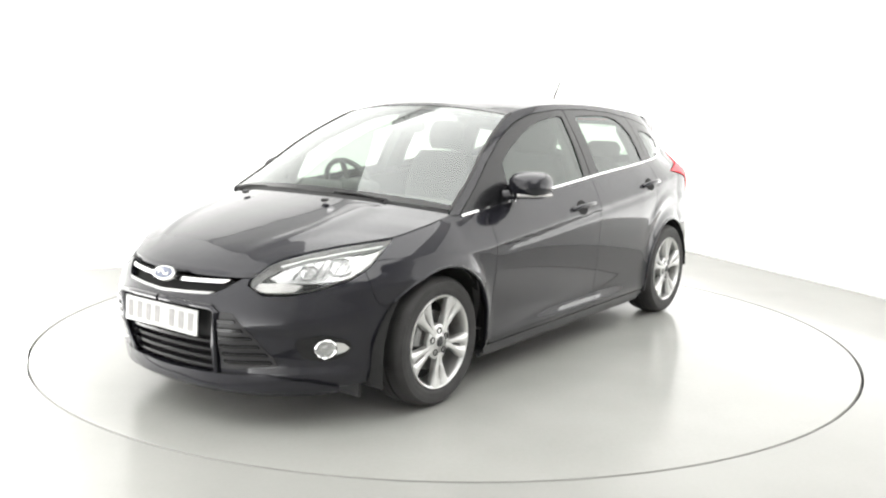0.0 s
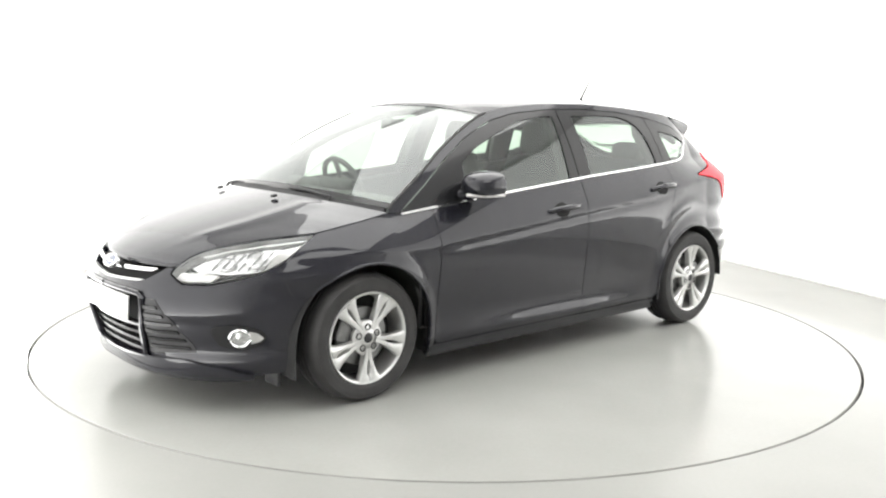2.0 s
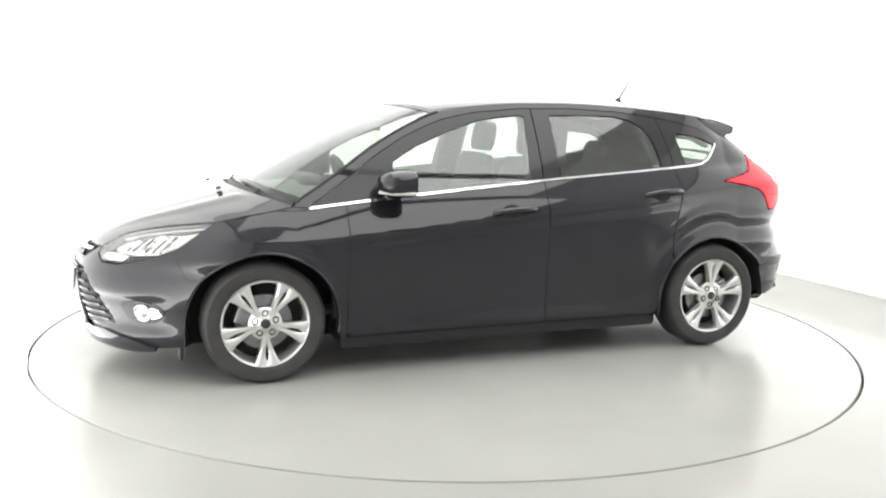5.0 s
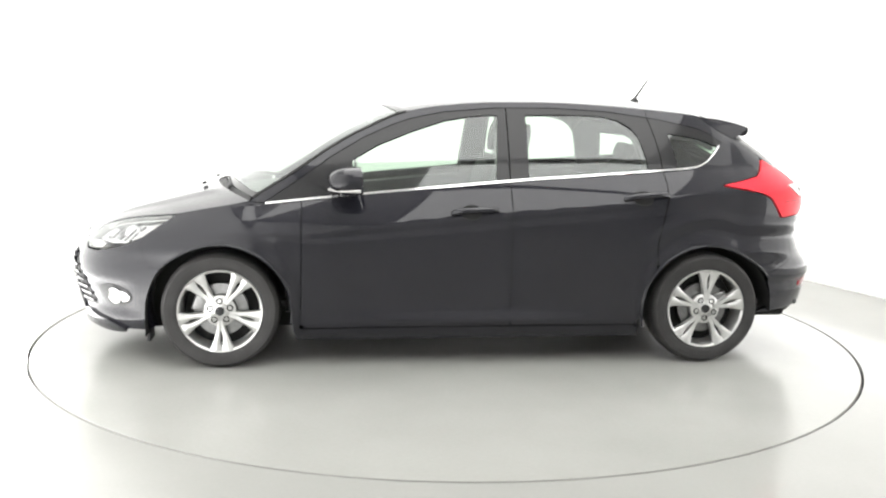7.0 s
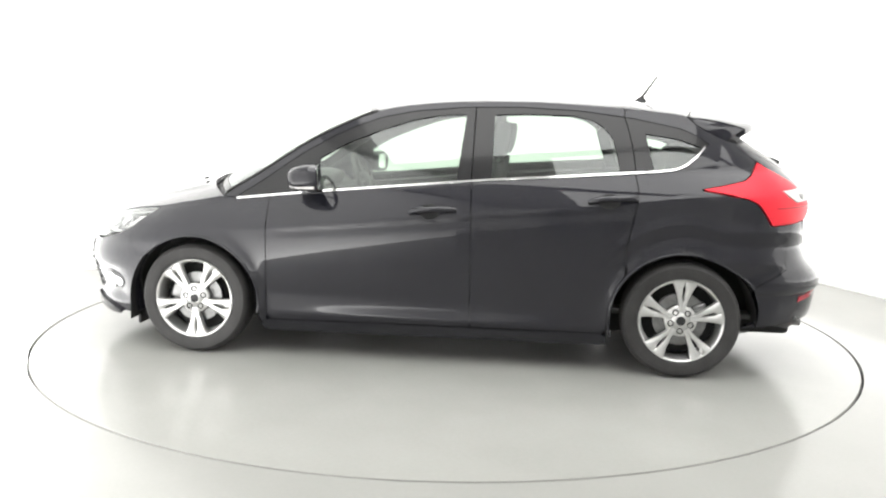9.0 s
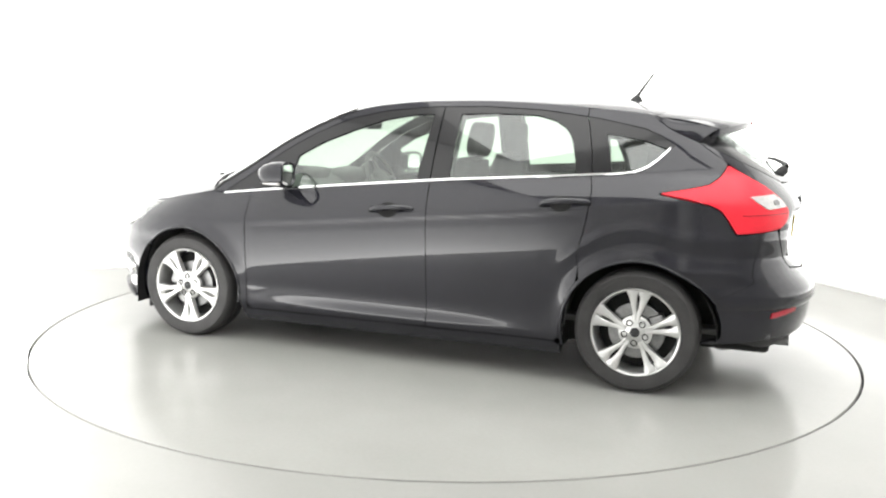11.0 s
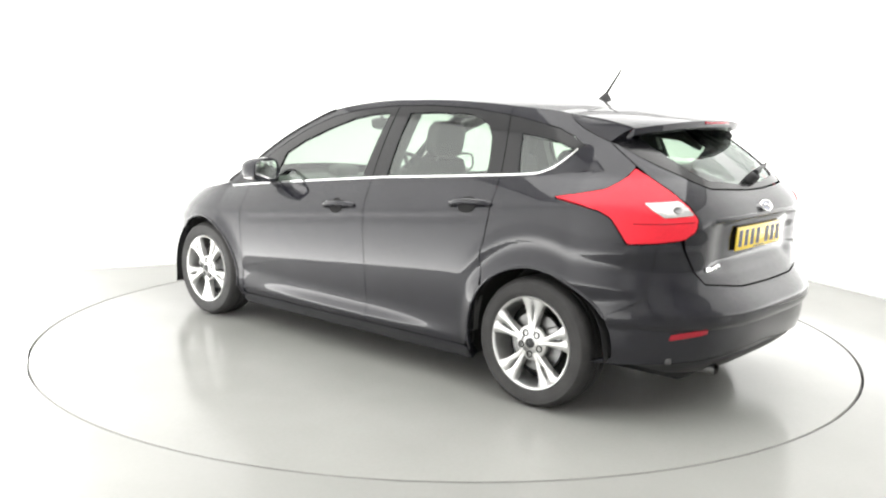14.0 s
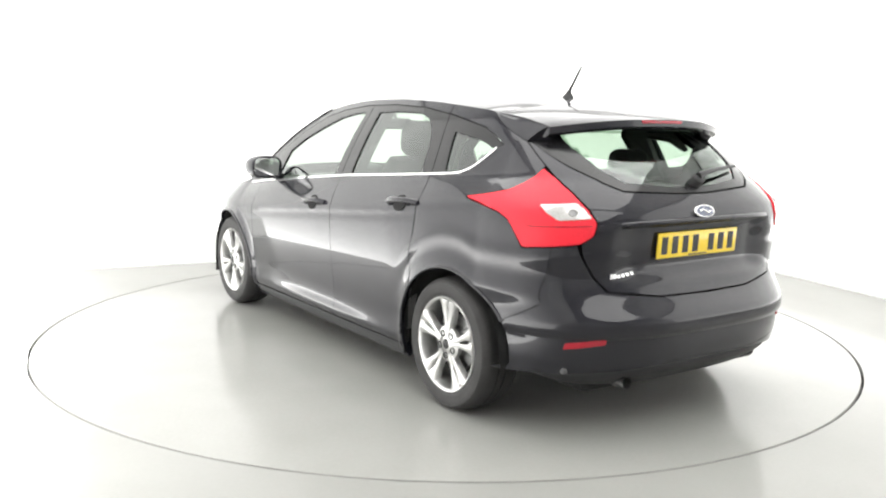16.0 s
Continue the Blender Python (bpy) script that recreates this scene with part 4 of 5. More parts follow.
def lamps():
    head = rounded(HEAD, 0.012)
    for k, side in enumerate(SIDES):
        bm = bmesh.new()
        cut_into(bm, inset_poly(head, 0.002), push=-0.050, thick=-0.048, side=side, cell=0.02)
        unit = part("headlamp", bm, LAMP_GREY, CAR, "headlamp with silvered reflectors behind a clear lens", smooth=35)
        bm = bmesh.new()
        cut_into(bm, inset_poly(head, 0.003), push=0.002, thick=0.006, side=side, cell=0.02)
        part("lens", bm, LENS, unit, "clear plastic lens", smooth=35)
        bm = bmesh.new()
        cut_into(bm, [(1.812, 0.690), (1.800, 0.760), (1.93, 0.758), (2.07, 0.738), (2.18, 0.712), (2.235, 0.672), (2.18, 0.655), (2.02, 0.650), (1.89, 0.662)], push=-0.030, thick=0.018, side=side, cell=0.02)
        part("reflector_window", bm, LAMP_SILVER, unit, "silvered panel round the reflectors", smooth=35)
        for s, z, r in ((1.925, 0.712, 0.040), (2.06, 0.692, 0.031)):
            bm = bmesh.new()
            m = frame_on(s, z, -0.020, side)
            bowl_into(bm, m, [(r, -0.028), (r * 1.06, 0.0), (r * 1.0, 0.002), (r * 0.85, -0.006), (r * 0.45, -0.012), (0.002, -0.010)], 28, 1.35)
            ref = part("reflector", bm, LAMP_SILVER, unit, "silvered bowl reflector", smooth=30)
        # dark ribs added to paint the reflector's facet glints as stripes
        for j in range(7):
            r0 = 1.848 + 0.045 * j
            top = 0.752 - 0.10 * max(0.0, r0 - 1.90)
            bm = bmesh.new()
            cut_into(bm, [(r0, 0.668), (r0 - 0.012, top), (r0 - 0.006, top), (r0 + 0.006, 0.668)], push=-0.024, thick=0.01, side=side, cell=0.04)
            part("facet_contrast_rib", bm, STEEL, unit, smooth=35)
        bm = bmesh.new()
        cut_into(bm, [(2.27, 0.618), (2.27, 0.645), (2.16, 0.650), (2.06, 0.640), (2.08, 0.612), (2.20, 0.608)], push=-0.018, thick=0.02, side=side, cell=0.02)
        part("indicator", bm, WHITE_LAMP, unit, "pale indicator segment", smooth=35)
        bm = bmesh.new()
        cut_into(bm, [(2.22, 0.715), (2.10, 0.745), (1.95, 0.770), (1.80, 0.786), (1.74, 0.790), (1.76, 0.781), (1.93, 0.764), (2.10, 0.739), (2.20, 0.709)], push=-0.016, thick=0.02, side=side, cell=0.02)
        part("eyelid_trim", bm, LAMP_GREY, unit, smooth=35)
        bm = bmesh.new()
        cut_into(bm, [(1.86, 0.665), (1.80, 0.70), (1.75, 0.77), (1.83, 0.755), (1.86, 0.72)], push=-0.02, thick=0.02, side=side, cell=0.02)
        part("side_reflector", bm, WHITE_LAMP, unit, smooth=35)
        # fog lamp
        bm = bmesh.new()
        m = frame_on(1.915, 0.362, 0.006, side)
        bowl_into(bm, m, [(0.046, -0.03), (0.045, 0.006), (0.041, 0.010), (0.037, 0.006), (0.035, 0.000)], 32, 1.08)
        fog = part("fog_lamp", bm, CHROME, CAR, "round fog lamp with a chrome ring")
        bm = bmesh.new()
        bowl_into(bm, m, [(0.036, 0.002), (0.030, 0.0005), (0.018, 0.002), (0.010, 0.008), (0.001, 0.009)], 28, 1.08)
        part("reflector", bm, LAMP_SILVER, fog, "silvered fog lamp reflector")
        bm = bmesh.new()
        bowl_into(bm, m, [(0.037, 0.007), (0.02, 0.0115), (0.001, 0.013)], 32, 1.08)
        part("lens", bm, LENS, fog)
        bm = bmesh.new()
        cut_into(bm, rounded([(2.05, 0.405), (1.93, 0.425), (1.82, 0.398), (1.79, 0.366), (1.84, 0.318), (1.92, 0.300), (2.02, 0.318)], 0.03), push=0.004, thick=0.01, side=side, cell=0.02)
        part("bezel", bm, GLOSS_BLACK, fog, "gloss black fog lamp bezel", smooth=35)
        bm = bmesh.new()
        cut_into(bm, rounded([(1.874, 0.391), (1.832, 0.383), (1.808, 0.360), (1.832, 0.343), (1.874, 0.333)], 0.006), push=0.008, thick=0.01, side=side, cell=0.02)
        part("bezel_tip", bm, CHROME, fog, smooth=35)
        # tail lamp
        bm = bmesh.new()
        cut_into(bm, rounded(TAIL, 0.010), push=0.006, thick=0.03, side=side, cell=0.02)
        tail = part("tail_lamp", bm, RED, CAR, "angular red tail lamp with a clear reversing lens", smooth=35)
        bm = bmesh.new()
        cut_into(bm, rounded([(-1.83, 0.990), (-1.965, 1.000), (-2.000, 0.973), (-2.018, 0.945), (-1.90, 0.935)], 0.008), push=0.011, thick=0.012, side=side, cell=0.02)
        rl = part("reversing_lens", bm, WHITE_LAMP, tail, "clear white reversing lens", smooth=35)
        bm = bmesh.new()
        bowl_into(bm, frame_on(-1.955, 0.966, 0.011, side), [(0.015, -0.002), (0.014, 0.003), (0.009, 0.001), (0.001, 0.002)], 20, 1.3)
        part("bulb", bm, STEEL, rl, "grey bulb shade", smooth=35)
        bm = bmesh.new()
        cut_into(bm, [(-1.78, 0.906), (-1.78, 0.910), (-1.90, 0.914), (-2.012, 0.919), (-2.012, 0.915), (-1.90, 0.910)], push=0.009, thick=0.004, side=side, cell=0.03)
        part("lens_rib", bm, RED_DARK, tail, smooth=35)
        # rear reflector
        bm = bmesh.new()
        cut_into(bm, rounded([(-1.895, 0.410), (-1.90, 0.436), (-2.04, 0.460), (-2.04, 0.436)], 0.005), push=0.005, thick=0.01, side=side, cell=0.03)
        part("rear_reflector", bm, RED_DARK, CAR, "red reflector strip in the rear bumper", smooth=35)
        # slatted vent beside the grille
        vent = [(2.388, 0.518), (2.330, 0.518), (2.245, 0.436), (2.150, 0.320), (2.140, 0.285), (2.425, 0.262)]
        bm = bmesh.new()
        cut_into(bm, vent, push=0.003, thick=0.01, side=side, cell=0.025)
        v = part("corner_vent", bm, PLASTIC, CAR, "black slatted vent beside the grille", smooth=35)
        for j in range(6):
            z = 0.300 + 0.036 * j
            s1 = 2.150 + max(0.0, (z - 0.32)) * (0.095 / 0.116 if z < 0.436 else 0.90) + 0.012
            bm = bmesh.new()
            cut_into(bm, [(2.395, z - 0.006), (2.395, z + 0.007), (s1 + 0.008, z + 0.009), (s1, z - 0.004)], push=0.013, thick=0.014, side=side, cell=0.03)
            part("slat", bm, GLOSS_BLACK, v, smooth=35)
    # lower grille
    bm = bmesh.new()
    for side in SIDES:
        cut_into(bm, [(S_F, 0.225), (2.44, 0.232), (2.395, 0.54), (S_F, 0.55)], push=-0.05, thick=0, side=side, cell=0.05)
    grille = part("lower_grille", bm, SHELL, CAR, "black trapezoid grille with slats")
    for j in range(4):
        z = 0.262 + 0.040 * j
        bm = bmesh.new()
        for side in SIDES:
            cut_into(bm, [(S_F, z - 0.009), (2.452, z - 0.007), (2.448, z + 0.006), (S_F, z + 0.008)], push=-0.004, thick=0.03, side=side, cell=0.04)
        part("slat", bm, GLOSS_BLACK, grille, smooth=35)
    bm = bmesh.new()
    for side in SIDES:
        tube_into(bm, [on_skin(s, z, 0.010, side) for s, z in ((2.452, 0.245), (2.43, 0.38), (2.412, 0.515), (2.44, 0.533), (2.6, 0.538), (2.79, 0.539))], 0.013)
    part("grille_frame", bm, PAINT, grille)
    # upper grille slot with a chrome bar
    bm = bmesh.new()
    for side in SIDES:
        cut_into(bm, [(S_F, 0.570), (2.46, 0.585), (2.42, 0.602), (2.34, 0.660), (S_F, 0.660)], push=-0.04, thick=0, side=side, cell=0.04)
    slot = part("upper_grille", bm, SHELL, CAR, "black slot grille with a chrome bar")
    bm = bmesh.new()
    for side in SIDES:
        cut_into(bm, [(S_F, 0.615), (2.43, 0.630), (2.40, 0.645), (S_F, 0.631)], push=0.002, thick=0.03, side=side, cell=0.04)
    part("chrome_bar", bm, CHROME, slot, "bright chrome bar", smooth=35)
    bm = bmesh.new()
    for side in SIDES:
        cut_into(bm, [(S_F, 0.568), (2.48, 0.583), (2.45, 0.594), (S_F, 0.580)], push=0.006, thick=0.02, side=side, cell=0.04)
    part("lower_bar", bm, LAMP_GREY, slot, "satin grey lower bar", smooth=35)
    oval_badge(2.80, 0.627, 0.030, 0.072, 0.034, "oval blue and chrome bonnet badge")
    oval_badge(-2.557, 0.955, 0.010, 0.066, 0.030, "oval blue and chrome tailgate badge")


def number_plate(m, mat, ink, label, bar_label, wide=0.26):
    """A plate with seven plain bars in place of its characters."""
    bm = bmesh.new()
    box_into(bm, -wide, wide, -0.0555, 0.0555, -0.004, 0.004, 0.003, m)
    plate = part("number_plate", bm, mat, CAR, label)
    for k in range(7):
        x = (-0.218 + 0.066 * k + (0.038 if k > 3 else 0)) * wide / 0.26
        bm = bmesh.new()
        box_into(bm, x - 0.019, x + 0.019, -0.038, 0.038, 0.0035, 0.0048, 0.0, m)
        part("bar", bm, ink, plate, bar_label)
    bm = bmesh.new()
    box_into(bm, -0.06, 0.06, -0.051, -0.045, 0.0035, 0.0046, 0.0, m)
    part("maker_line", bm, ink, plate)


def upright(x, y, z, out, tilt):
    """A pose for a plate: z axis out of the car's front (1) or rear (-1), tilted back by degrees."""
    return pose(x, y, z) @ pose(0, 0, 0, 0, 0, 90 if out > 0 else -90) @ pose(0, 0, 0, 90 - tilt, 0, 0)


lamps()
number_plate(upright(2.222, 0.0, 0.462, 1, 4), PLATE_WHITE, GLARE_INK, "white front number plate, glare painted as grey bars", "black bar painted grey for the glare", 0.255)
number_plate(upright(-2.021, 0.0, 0.818, -1, -3), PLATE_YELLOW, INK, "yellow rear number plate with black bars", "black bar")


def tailgate_details():
    bm = bmesh.new()
    pts = [on_skin(s, z, d, 1) for s, z, d in ((S_R, 0.926, 0.004), (-2.4, 0.925, 0.004), (-2.25, 0.923, 0.002), (-2.14, 0.922, -0.006), (-2.10, 0.921, -0.016))]
    tube_into(bm, [Vector((p.x, -p.y, p.z)) for p in pts[:0:-1]] + pts, 0.011)
    part("grab_lip", bm, PAINT, tailgate, smooth=60)
    # plain bars for the model lettering
    for k, w in enumerate((0.030, 0.022, 0.020, 0.020, 0.018)):
        m = frame_on(-2.110 - 0.023 * k, 0.700 + 0.002 * k, 0.004, 1)
        bm = bmesh.new()
        box_into(bm, -w * 0.48, w * 0.48, -0.007, 0.008 if k else 0.015, -0.002, 0.003, 0.0015, m)
        part("lettering_bar", bm, CHROME, tailgate, "small chrome lettering bar")
    # rear wiper
    bm = bmesh.new()
    m = frame_on(-2.50, 1.075, 0.02, -1)
    bowl_into(bm, m, [(0.028, -0.03), (0.026, 0.010), (0.018, 0.018), (0.001, 0.020)], 20, 1.3)
    tube_into(bm, [on_skin(-2.51, 1.078, 0.040, -1), on_skin(-2.46, 1.085, 0.045, -1), on_skin(-2.40, 1.095, 0.040, -1), on_skin(-2.22, 1.115, 0.028, -1), on_skin(-2.10, 1.125, 0.016, -1)], 0.017, 8, 0.4)
    part("rear_wiper", bm, PLASTIC, tailgate, "black rear wiper", smooth=60)


tailgate_details()


def handles_and_mirrors():
    for k, side in enumerate(SIDES):
        for door, x, z in ((front_doors[k], -0.005, 0.842), (rear_doors[k], -0.945, 0.925)):
            # near-flat disc: the recess's shade is put in as matt black
            bm = bmesh.new()
            m = frame_on(x + 0.015, z, 0.001, side)
            bowl_into(bm, m, [(0.043, 0.0), (0.041, 0.0025), (0.022, 0.0028), (0.001, 0.003)], 28, 1.3)
            part("handle_shade_disc", bm, SHELL, door, "matt black disc in place of the shaded handle recess")
            bm = bmesh.new()
            pts = [on_skin(x + dx, z + dz, d, side) for dx, dz, d in ((0.115, -0.006, -0.002), (0.100, -0.004, 0.020), (0.05, 0.0, 0.034), (0.0, 0.003, 0.036), (-0.06, 0.007, 0.032), (-0.105, 0.011, 0.018), (-0.125, 0.012, -0.002))]
            tube_into(bm, pts, 0.0155, 10)
            part("door_handle", bm, PAINT, door, smooth=60)
        # wing mirror: arm, shell, glass, turn-signal strip
        bm = bmesh.new()
        m = pose(0.66, side * 0.905, 1.005, 0, 0, side * 9)
        n, rows = 24, []
        for dx, hw, hh in ((0.105, 0.02, 0.015), (0.095, 0.060, 0.038), (0.065, 0.088, 0.058), (0.02, 0.105, 0.070), (-0.03, 0.110, 0.074), (-0.055, 0.108, 0.072), (-0.060, 0.100, 0.065), (-0.045, 0.096, 0.061)):
            ring = []
            for i in range(n):
                a = 2 * math.pi * i / n
                cy, cz = math.cos(a), math.sin(a)
                py = hw * math.copysign(abs(cy) ** 0.72, cy)
                pz = hh * math.copysign(abs(cz) ** 0.72, cz)
                ring.append(bm.verts.new(m @ Vector((dx, py + 0.004 * side, pz - 0.12 * max(0, -side * py) * 0.2))))
            rows.append(ring)
        for a, b in zip(rows, rows[1:]):
            for i in range(n):
                bm.faces.new((a[i], a[(i + 1) % n], b[(i + 1) % n], b[i]))
        bm.faces.new(rows[0][::-1])
        bm.faces.new(rows[-1])
        arm = [Vector((0.70, side * 0.765, 0.945)), Vector((0.69, side * 0.80, 0.948)), Vector((0.675, side * 0.85, 0.958)), Vector((0.66, side * 0.89, 0.975))]
        tube_into(bm, arm, 0.030, 10)
        bmesh.ops.recalc_face_normals(bm, faces=bm.faces)
        mir = part("wing_mirror", bm, PAINT, CAR, "black wing mirror with a clear indicator strip", smooth=45)
        bm = bmesh.new()
        box_into(bm, -0.004, 0.004, -0.088, 0.088, -0.055, 0.055, 0.003, m @ pose(-0.050, 0.004 * side, 0))
        part("mirror_glass", bm, CHROME, mir, "mirror glass")
        bm = bmesh.new()
        pts = [m @ Vector((dx, side * dy, -0.046)) for dx, dy in ((0.096, -0.02), (0.080, 0.035), (0.050, 0.075), (0.00, 0.100), (-0.045, 0.108))]
        tube_into(bm, pts, 0.009, 8)
        part("indicator", bm, WHITE_LAMP, mir, "clear indicator strip", smooth=60)


handles_and_mirrors()


def wipers_jets_aerial():
    for y0, y1, dx in ((0.50, -0.10, 0.0), (-0.62, 0.02, 0.012)):
        bm = bmesh.new()
        pts = []
        for i in range(7):
            t = i / 6
            y = y0 + (y1 - y0) * t
            q = (abs(y) / 0.755) ** 2.2
            pts.append(Vector((1.40 + (1.19 - 1.40) * q - 0.035 + dx - 0.02 * t, y, 0.958 + (0.905 - 0.958) * q - 0.002 + 0.006 * t)))
        tube_into(bm, pts, 0.0085, 8, 0.6)
        tube_into(bm, [pts[0] + Vector((0.05, 0, -0.025)), pts[0] + Vector((0.02, 0, 0.008)), pts[1].lerp(pts[2], 0.5) + Vector((0.01, 0, 0.014)), pts[3] + Vector((0.0, 0, 0.008))], 0.010, 8, 0.6)
        part("windscreen_wiper", bm, PLASTIC, CAR, "black windscreen wiper", smooth=60)
    for y in (0.27, -0.30):
        bm = bmesh.new()
        box_into(bm, -0.012, 0.014, -0.016, 0.016, -0.004, 0.010, 0.004, pose(1.478, y, 0.935, 0, 14, 0))
        part("washer_jet", bm, PLASTIC, hood)
    bm = bmesh.new()
    rows = []
    for t in (0.0, 0.3, 0.6, 0.85, 1.0):
        hw, hl = 0.022 * (1 - 0.7 * t), 0.048 * (1 - 0.75 * t)
        rows.append([bm.verts.new((-1.135 - 0.012 * t + hl * math.cos(2 * math.pi * i / 20), hw * math.sin(2 * math.pi * i / 20), 1.445 + 0.038 * t)) for i in range(20)])
    for a, b in zip(rows, rows[1:]):
        for i in range(20):
            bm.faces.new((a[i], a[(i + 1) % 20], b[(i + 1) % 20], b[i]))
    bm.faces.new(rows[-1])
    aerial = part("roof_aerial", bm, PLASTIC, CAR, "short black whip aerial on the roof")
    bm = bmesh.new()
    tube_into(bm, [Vector((-1.142, 0, 1.472)), Vector((-1.185, 0, 1.535)), Vector((-1.232, 0, 1.605))], 0.0085, 8, 0.6)
    part("whip", bm, PLASTIC, aerial, smooth=60)


wipers_jets_aerial()

# ---------------------------------------------------------------- the cabin


def cushion_into(bm, m, w, d, h, bulge=0.25):
    """A padded block: width along y, depth along x, height along z, with soft sides."""
    n, k = 24, 6
    rows = []
    for j in range(k + 1):
        t = -1 + 2 * j / k
        f = (1 - abs(t) ** 4 * 0.25)
        ring = []
        for i in range(n):
            a = 2 * math.pi * i / n
            c, s = math.cos(a), math.sin(a)
            ring.append(bm.verts.new(m @ Vector((d / 2 * f * math.copysign(abs(c) ** 0.5, c), w / 2 * f * math.copysign(abs(s) ** 0.5, s), h / 2 * t))))
        rows.append(ring)
    for a, b in zip(rows, rows[1:]):
        for i in range(n):
            bm.faces.new((a[i], a[(i + 1) % n], b[(i + 1) % n], b[i]))
    bm.faces.new(rows[0][::-1])
    bm.faces.new(rows[-1])


def front_seat(y):
    bm = bmesh.new()
    cushion_into(bm, pose(-0.22, y, 0.80, 0, -14, 0), 0.48, 0.14, 0.62)
    seat = part("front_seat", bm, CLOTH, CAR, "charcoal cloth front seat with a headrest", smooth=60)
    bm = bmesh.new()
    cushion_into(bm, pose(0.06, y, 0.50, 0, -6, 0), 0.50, 0.54, 0.16)
    part("seat_cushion", bm, CLOTH, seat, smooth=60)
    bm = bmesh.new()
    cushion_into(bm, pose(-0.335, y, 1.215, 0, -10, 0), 0.26, 0.10, 0.19)
    part("headrest", bm, CLOTH, seat, smooth=60)
    bm = bmesh.new()
    for dy in (-0.06, 0.06):
        tube_into(bm, [Vector((-0.315, y + dy, 1.06)), Vector((-0.33, y + dy, 1.16))], 0.007)
    part("headrest_posts", bm, STEEL, seat)


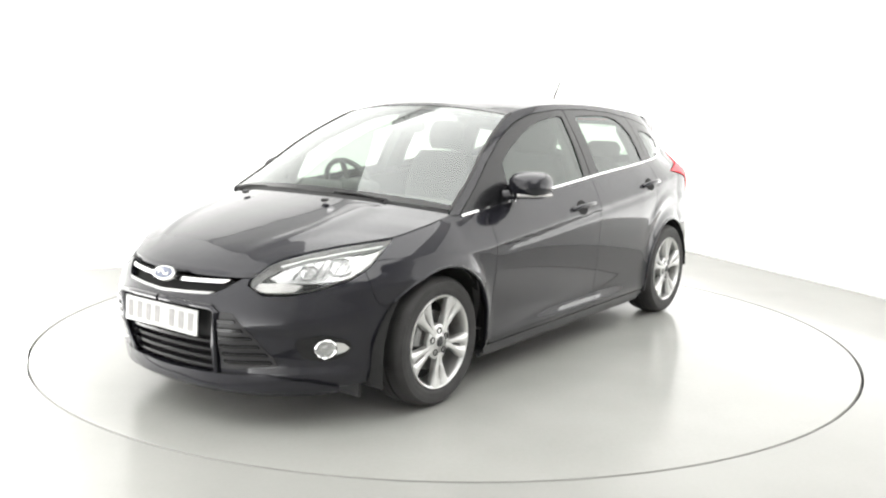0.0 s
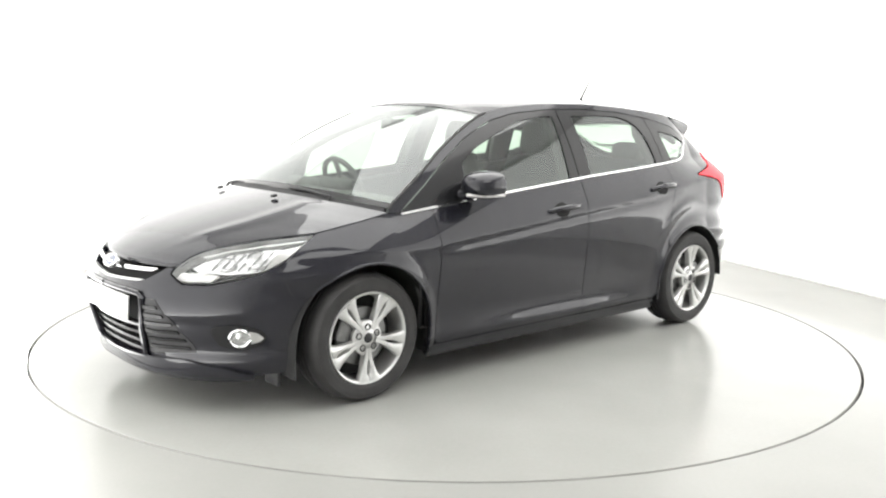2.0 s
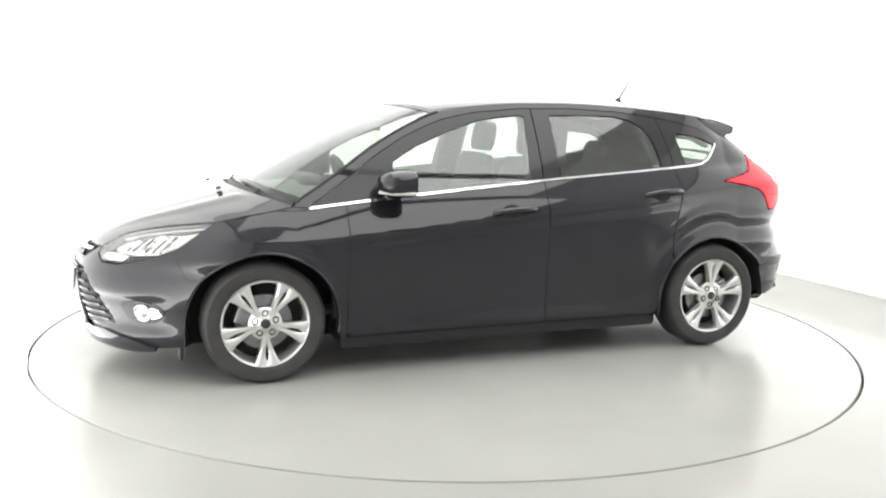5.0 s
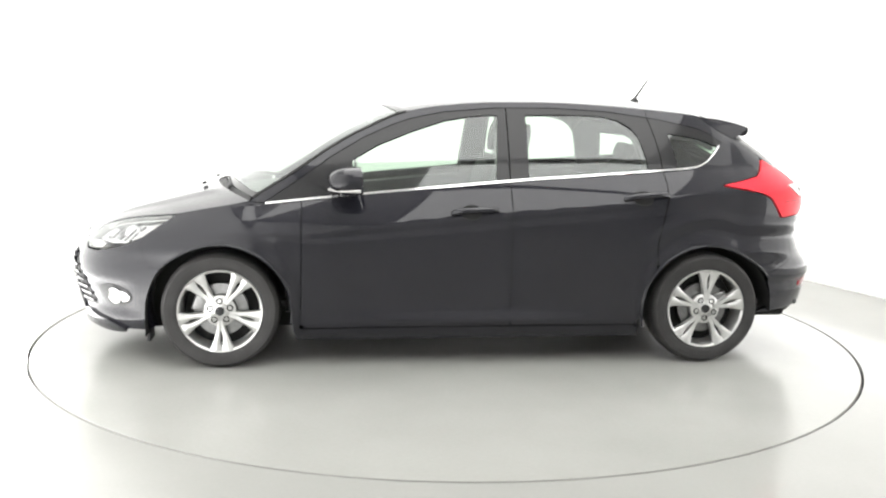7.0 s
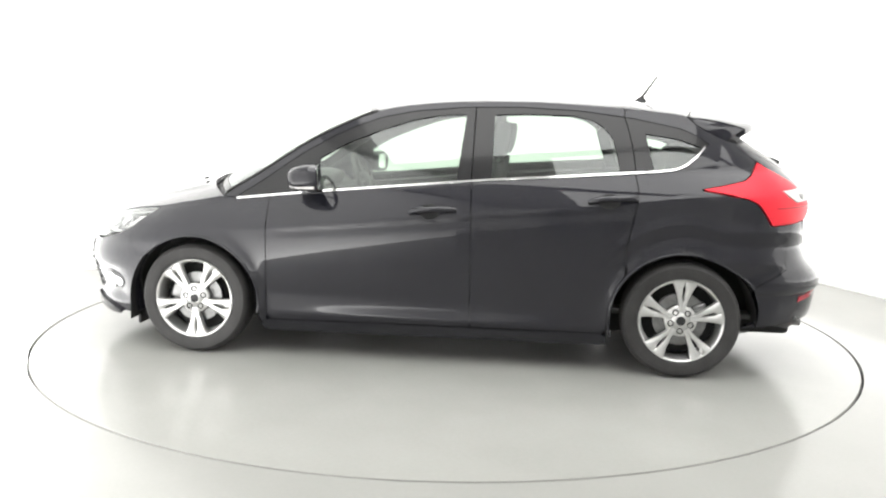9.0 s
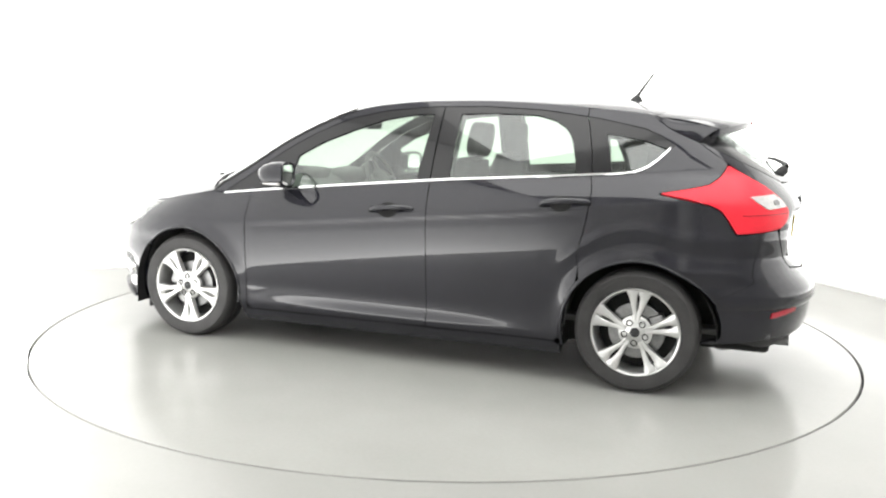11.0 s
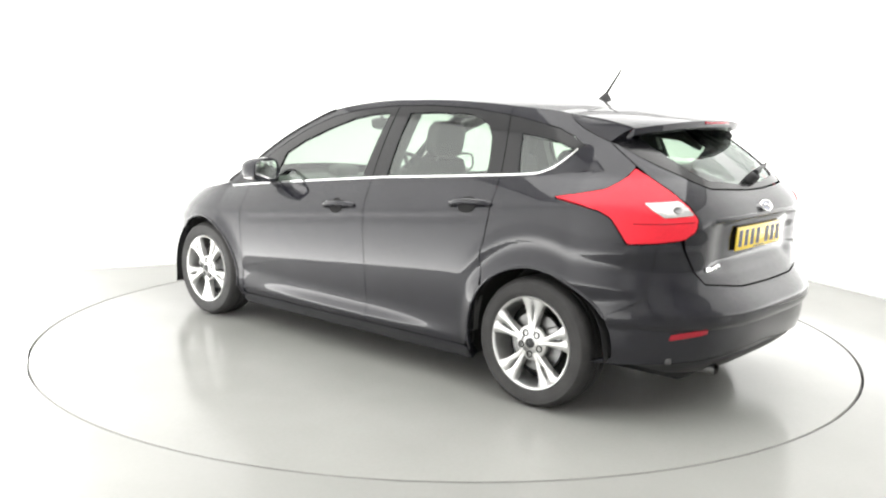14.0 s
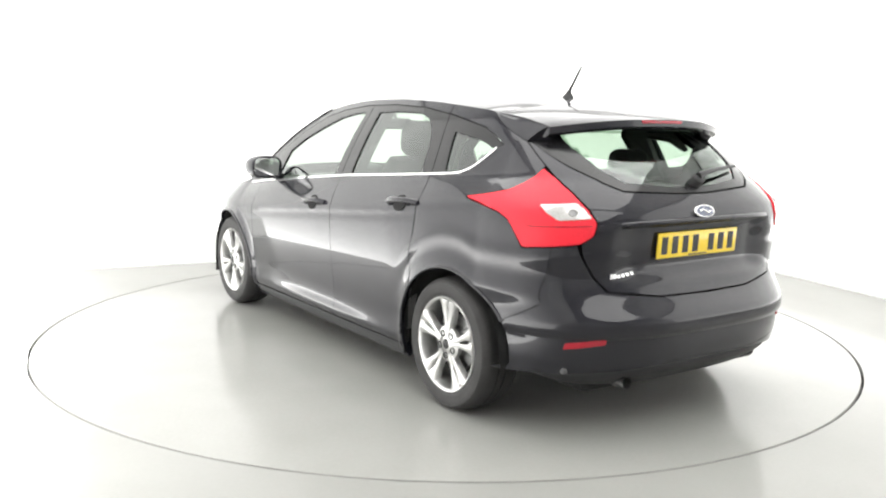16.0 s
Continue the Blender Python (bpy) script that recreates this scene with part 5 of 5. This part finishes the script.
def cabin():
    front_seat(0.36)
    front_seat(-0.36)
    bm = bmesh.new()
    cushion_into(bm, pose(-1.10, 0, 0.80, 0, -20, 0), 1.24, 0.16, 0.56)
    bench = part("rear_bench", bm, CLOTH, CAR, "charcoal cloth rear bench", smooth=60)
    bm = bmesh.new()
    cushion_into(bm, pose(-0.82, 0, 0.52, 0, -6, 0), 1.26, 0.50, 0.18)
    part("seat_cushion", bm, CLOTH, bench, smooth=60)
    for y in (0.38, -0.38):
        bm = bmesh.new()
        cushion_into(bm, pose(-1.215, y, 1.125, 0, -12, 0), 0.25, 0.09, 0.12)
        part("headrest", bm, CLOTH, bench, smooth=60)
    # dashboard: a rounded shelf under the windscreen
    bm = bmesh.new()
    rows = []
    for x, z in ((1.33, 0.90), (1.15, 0.925), (0.98, 0.935), (0.86, 0.925), (0.80, 0.89), (0.79, 0.80), (0.86, 0.62), (1.0, 0.45)):
        hw = 0.70 if x < 1.1 else 0.60
        rows.append([Vector((x + 0.02 * math.cos(math.pi * k / 20) - 0.03 * (k / 10) ** 2, hw * k / 10, z - 0.02 * (k / 10) ** 2)) for k in range(11)])
    loft(bm, rows)
    dash = part("dashboard", bm, TRIM, CAR, "dark grey moulded dashboard", smooth=50)
    bm = bmesh.new()
    cushion_into(bm, pose(0.87, -0.36, 0.925, 0, -8, 0), 0.34, 0.16, 0.09)
    part("instrument_hood", bm, TRIM, dash, smooth=60)
    bm = bmesh.new()
    cushion_into(bm, pose(0.93, 0.0, 0.955, 0, -8, 0), 0.22, 0.12, 0.07)
    part("display_hood", bm, TRIM, dash, smooth=60)
    # steering wheel on the right-hand side
    m = pose(0.62, -0.36, 0.905, 0, -66, 0)
    bm = bmesh.new()
    ring = [m @ Vector((0.185 * math.cos(2 * math.pi * i / 40), 0.185 * math.sin(2 * math.pi * i / 40), 0)) for i in range(41)]
    tube_into(bm, ring, 0.016, 10)
    cushion_into(bm, m @ pose(0, 0, 0.0), 0.16, 0.13, 0.05)
    for a in (0, 180, 270):
        r = radians(a + 90)
        tube_into(bm, [m @ Vector((0.05 * math.cos(r), 0.05 * math.sin(r), 0)), m @ Vector((0.178 * math.cos(r), 0.178 * math.sin(r), 0))], 0.016)
    tube_into(bm, [m @ Vector((0, 0, -0.01)), m @ Vector((0, 0, -0.22))], 0.035)
    part("steering_wheel", bm, TRIM, CAR, "dark three-spoke steering wheel", smooth=60)
    # door linings, centre pillars, parcel shelf, mirror
    for side in SIDES:
        bm = bmesh.new()
        pts = [(1.0, 0.30), (-0.97, 0.30), (-0.97, 1.040), (-0.75, 1.020), (-0.3, 0.987), (0.157, 0.944), (0.6, 0.90), (1.0, 0.86)]
        cut_into(bm, pts, push=-0.075, thick=-0.04, side=side, cell=0.06)
        part("door_lining", bm, TRIM, CAR, smooth=35)
        bm = bmesh.new()
        cut_into(bm, [(-0.13, 0.98), (-0.30, 1.00), (-0.305, 1.40), (-0.15, 1.40)], push=-0.035, thick=0.05, side=side, cell=0.05)
        part("pillar_lining", bm, TRIM, CAR, smooth=35)
        bm = bmesh.new()
        cut_into(bm, [(-1.00, 1.04), (-1.16, 1.06), (-1.12, 1.28), (-1.30, 1.26), (-1.50, 1.21), (-1.48, 1.24), (-1.28, 1.34), (-0.98, 1.37), (-0.92, 1.28)], push=-0.04, thick=0.03, side=side, cell=0.05)
        part("rear_pillar_lining", bm, TRIM, CAR, smooth=35)
    bm = bmesh.new()
    box_into(bm, -1.86, -1.22, -0.60, 0.60, 0.985, 1.005, 0.006)
    part("parcel_shelf", bm, TRIM, CAR, "dark grey parcel shelf")
    bm = bmesh.new()
    cushion_into(bm, pose(0.52, 0, 1.285, 0, 12, 0), 0.24, 0.035, 0.07)
    tube_into(bm, [Vector((0.53, 0, 1.29)), Vector((0.56, 0, 1.345))], 0.012)
    part("interior_mirror", bm, TRIM, CAR, smooth=60)
    bm = bmesh.new()
    box_into(bm, -1.95, 1.25, -0.70, 0.70, 0.30, 0.33, 0.01)
    part("cabin_floor", bm, TRIM, CAR)


cabin()


def motions():
    turns = [(0.0, 233.6), (0.5, 231.6), (1.0, 228.5), (1.5, 225.04), (2.0, 221.5), (2.5, 218.08), (3.0, 214.58), (3.5, 211.13), (4.0, 207.68),
             (6.5, 190.46), (7.0, 187.03), (7.5, 183.68), (8.0, 180.27), (8.5, 176.82), (9.0, 173.3), (11.5, 155.98), (12.0, 152.52), (12.5, 149.1),
             (13.0, 145.6), (13.5, 142.12), (14.0, 138.68), (14.5, 135.25), (15.0, 131.82), (15.5, 128.33), (16.0, 124.84)]
    walk(CAR, [(t, pose(0, 0, 0, 0, 0, a) @ pose(-0.0223, 0.0734, 0)) for t, a in turns])
    walk(TABLE, [(t, pose(0, 0, 0, 0, 0, a - 233.6)) for t, a in turns])


motions()
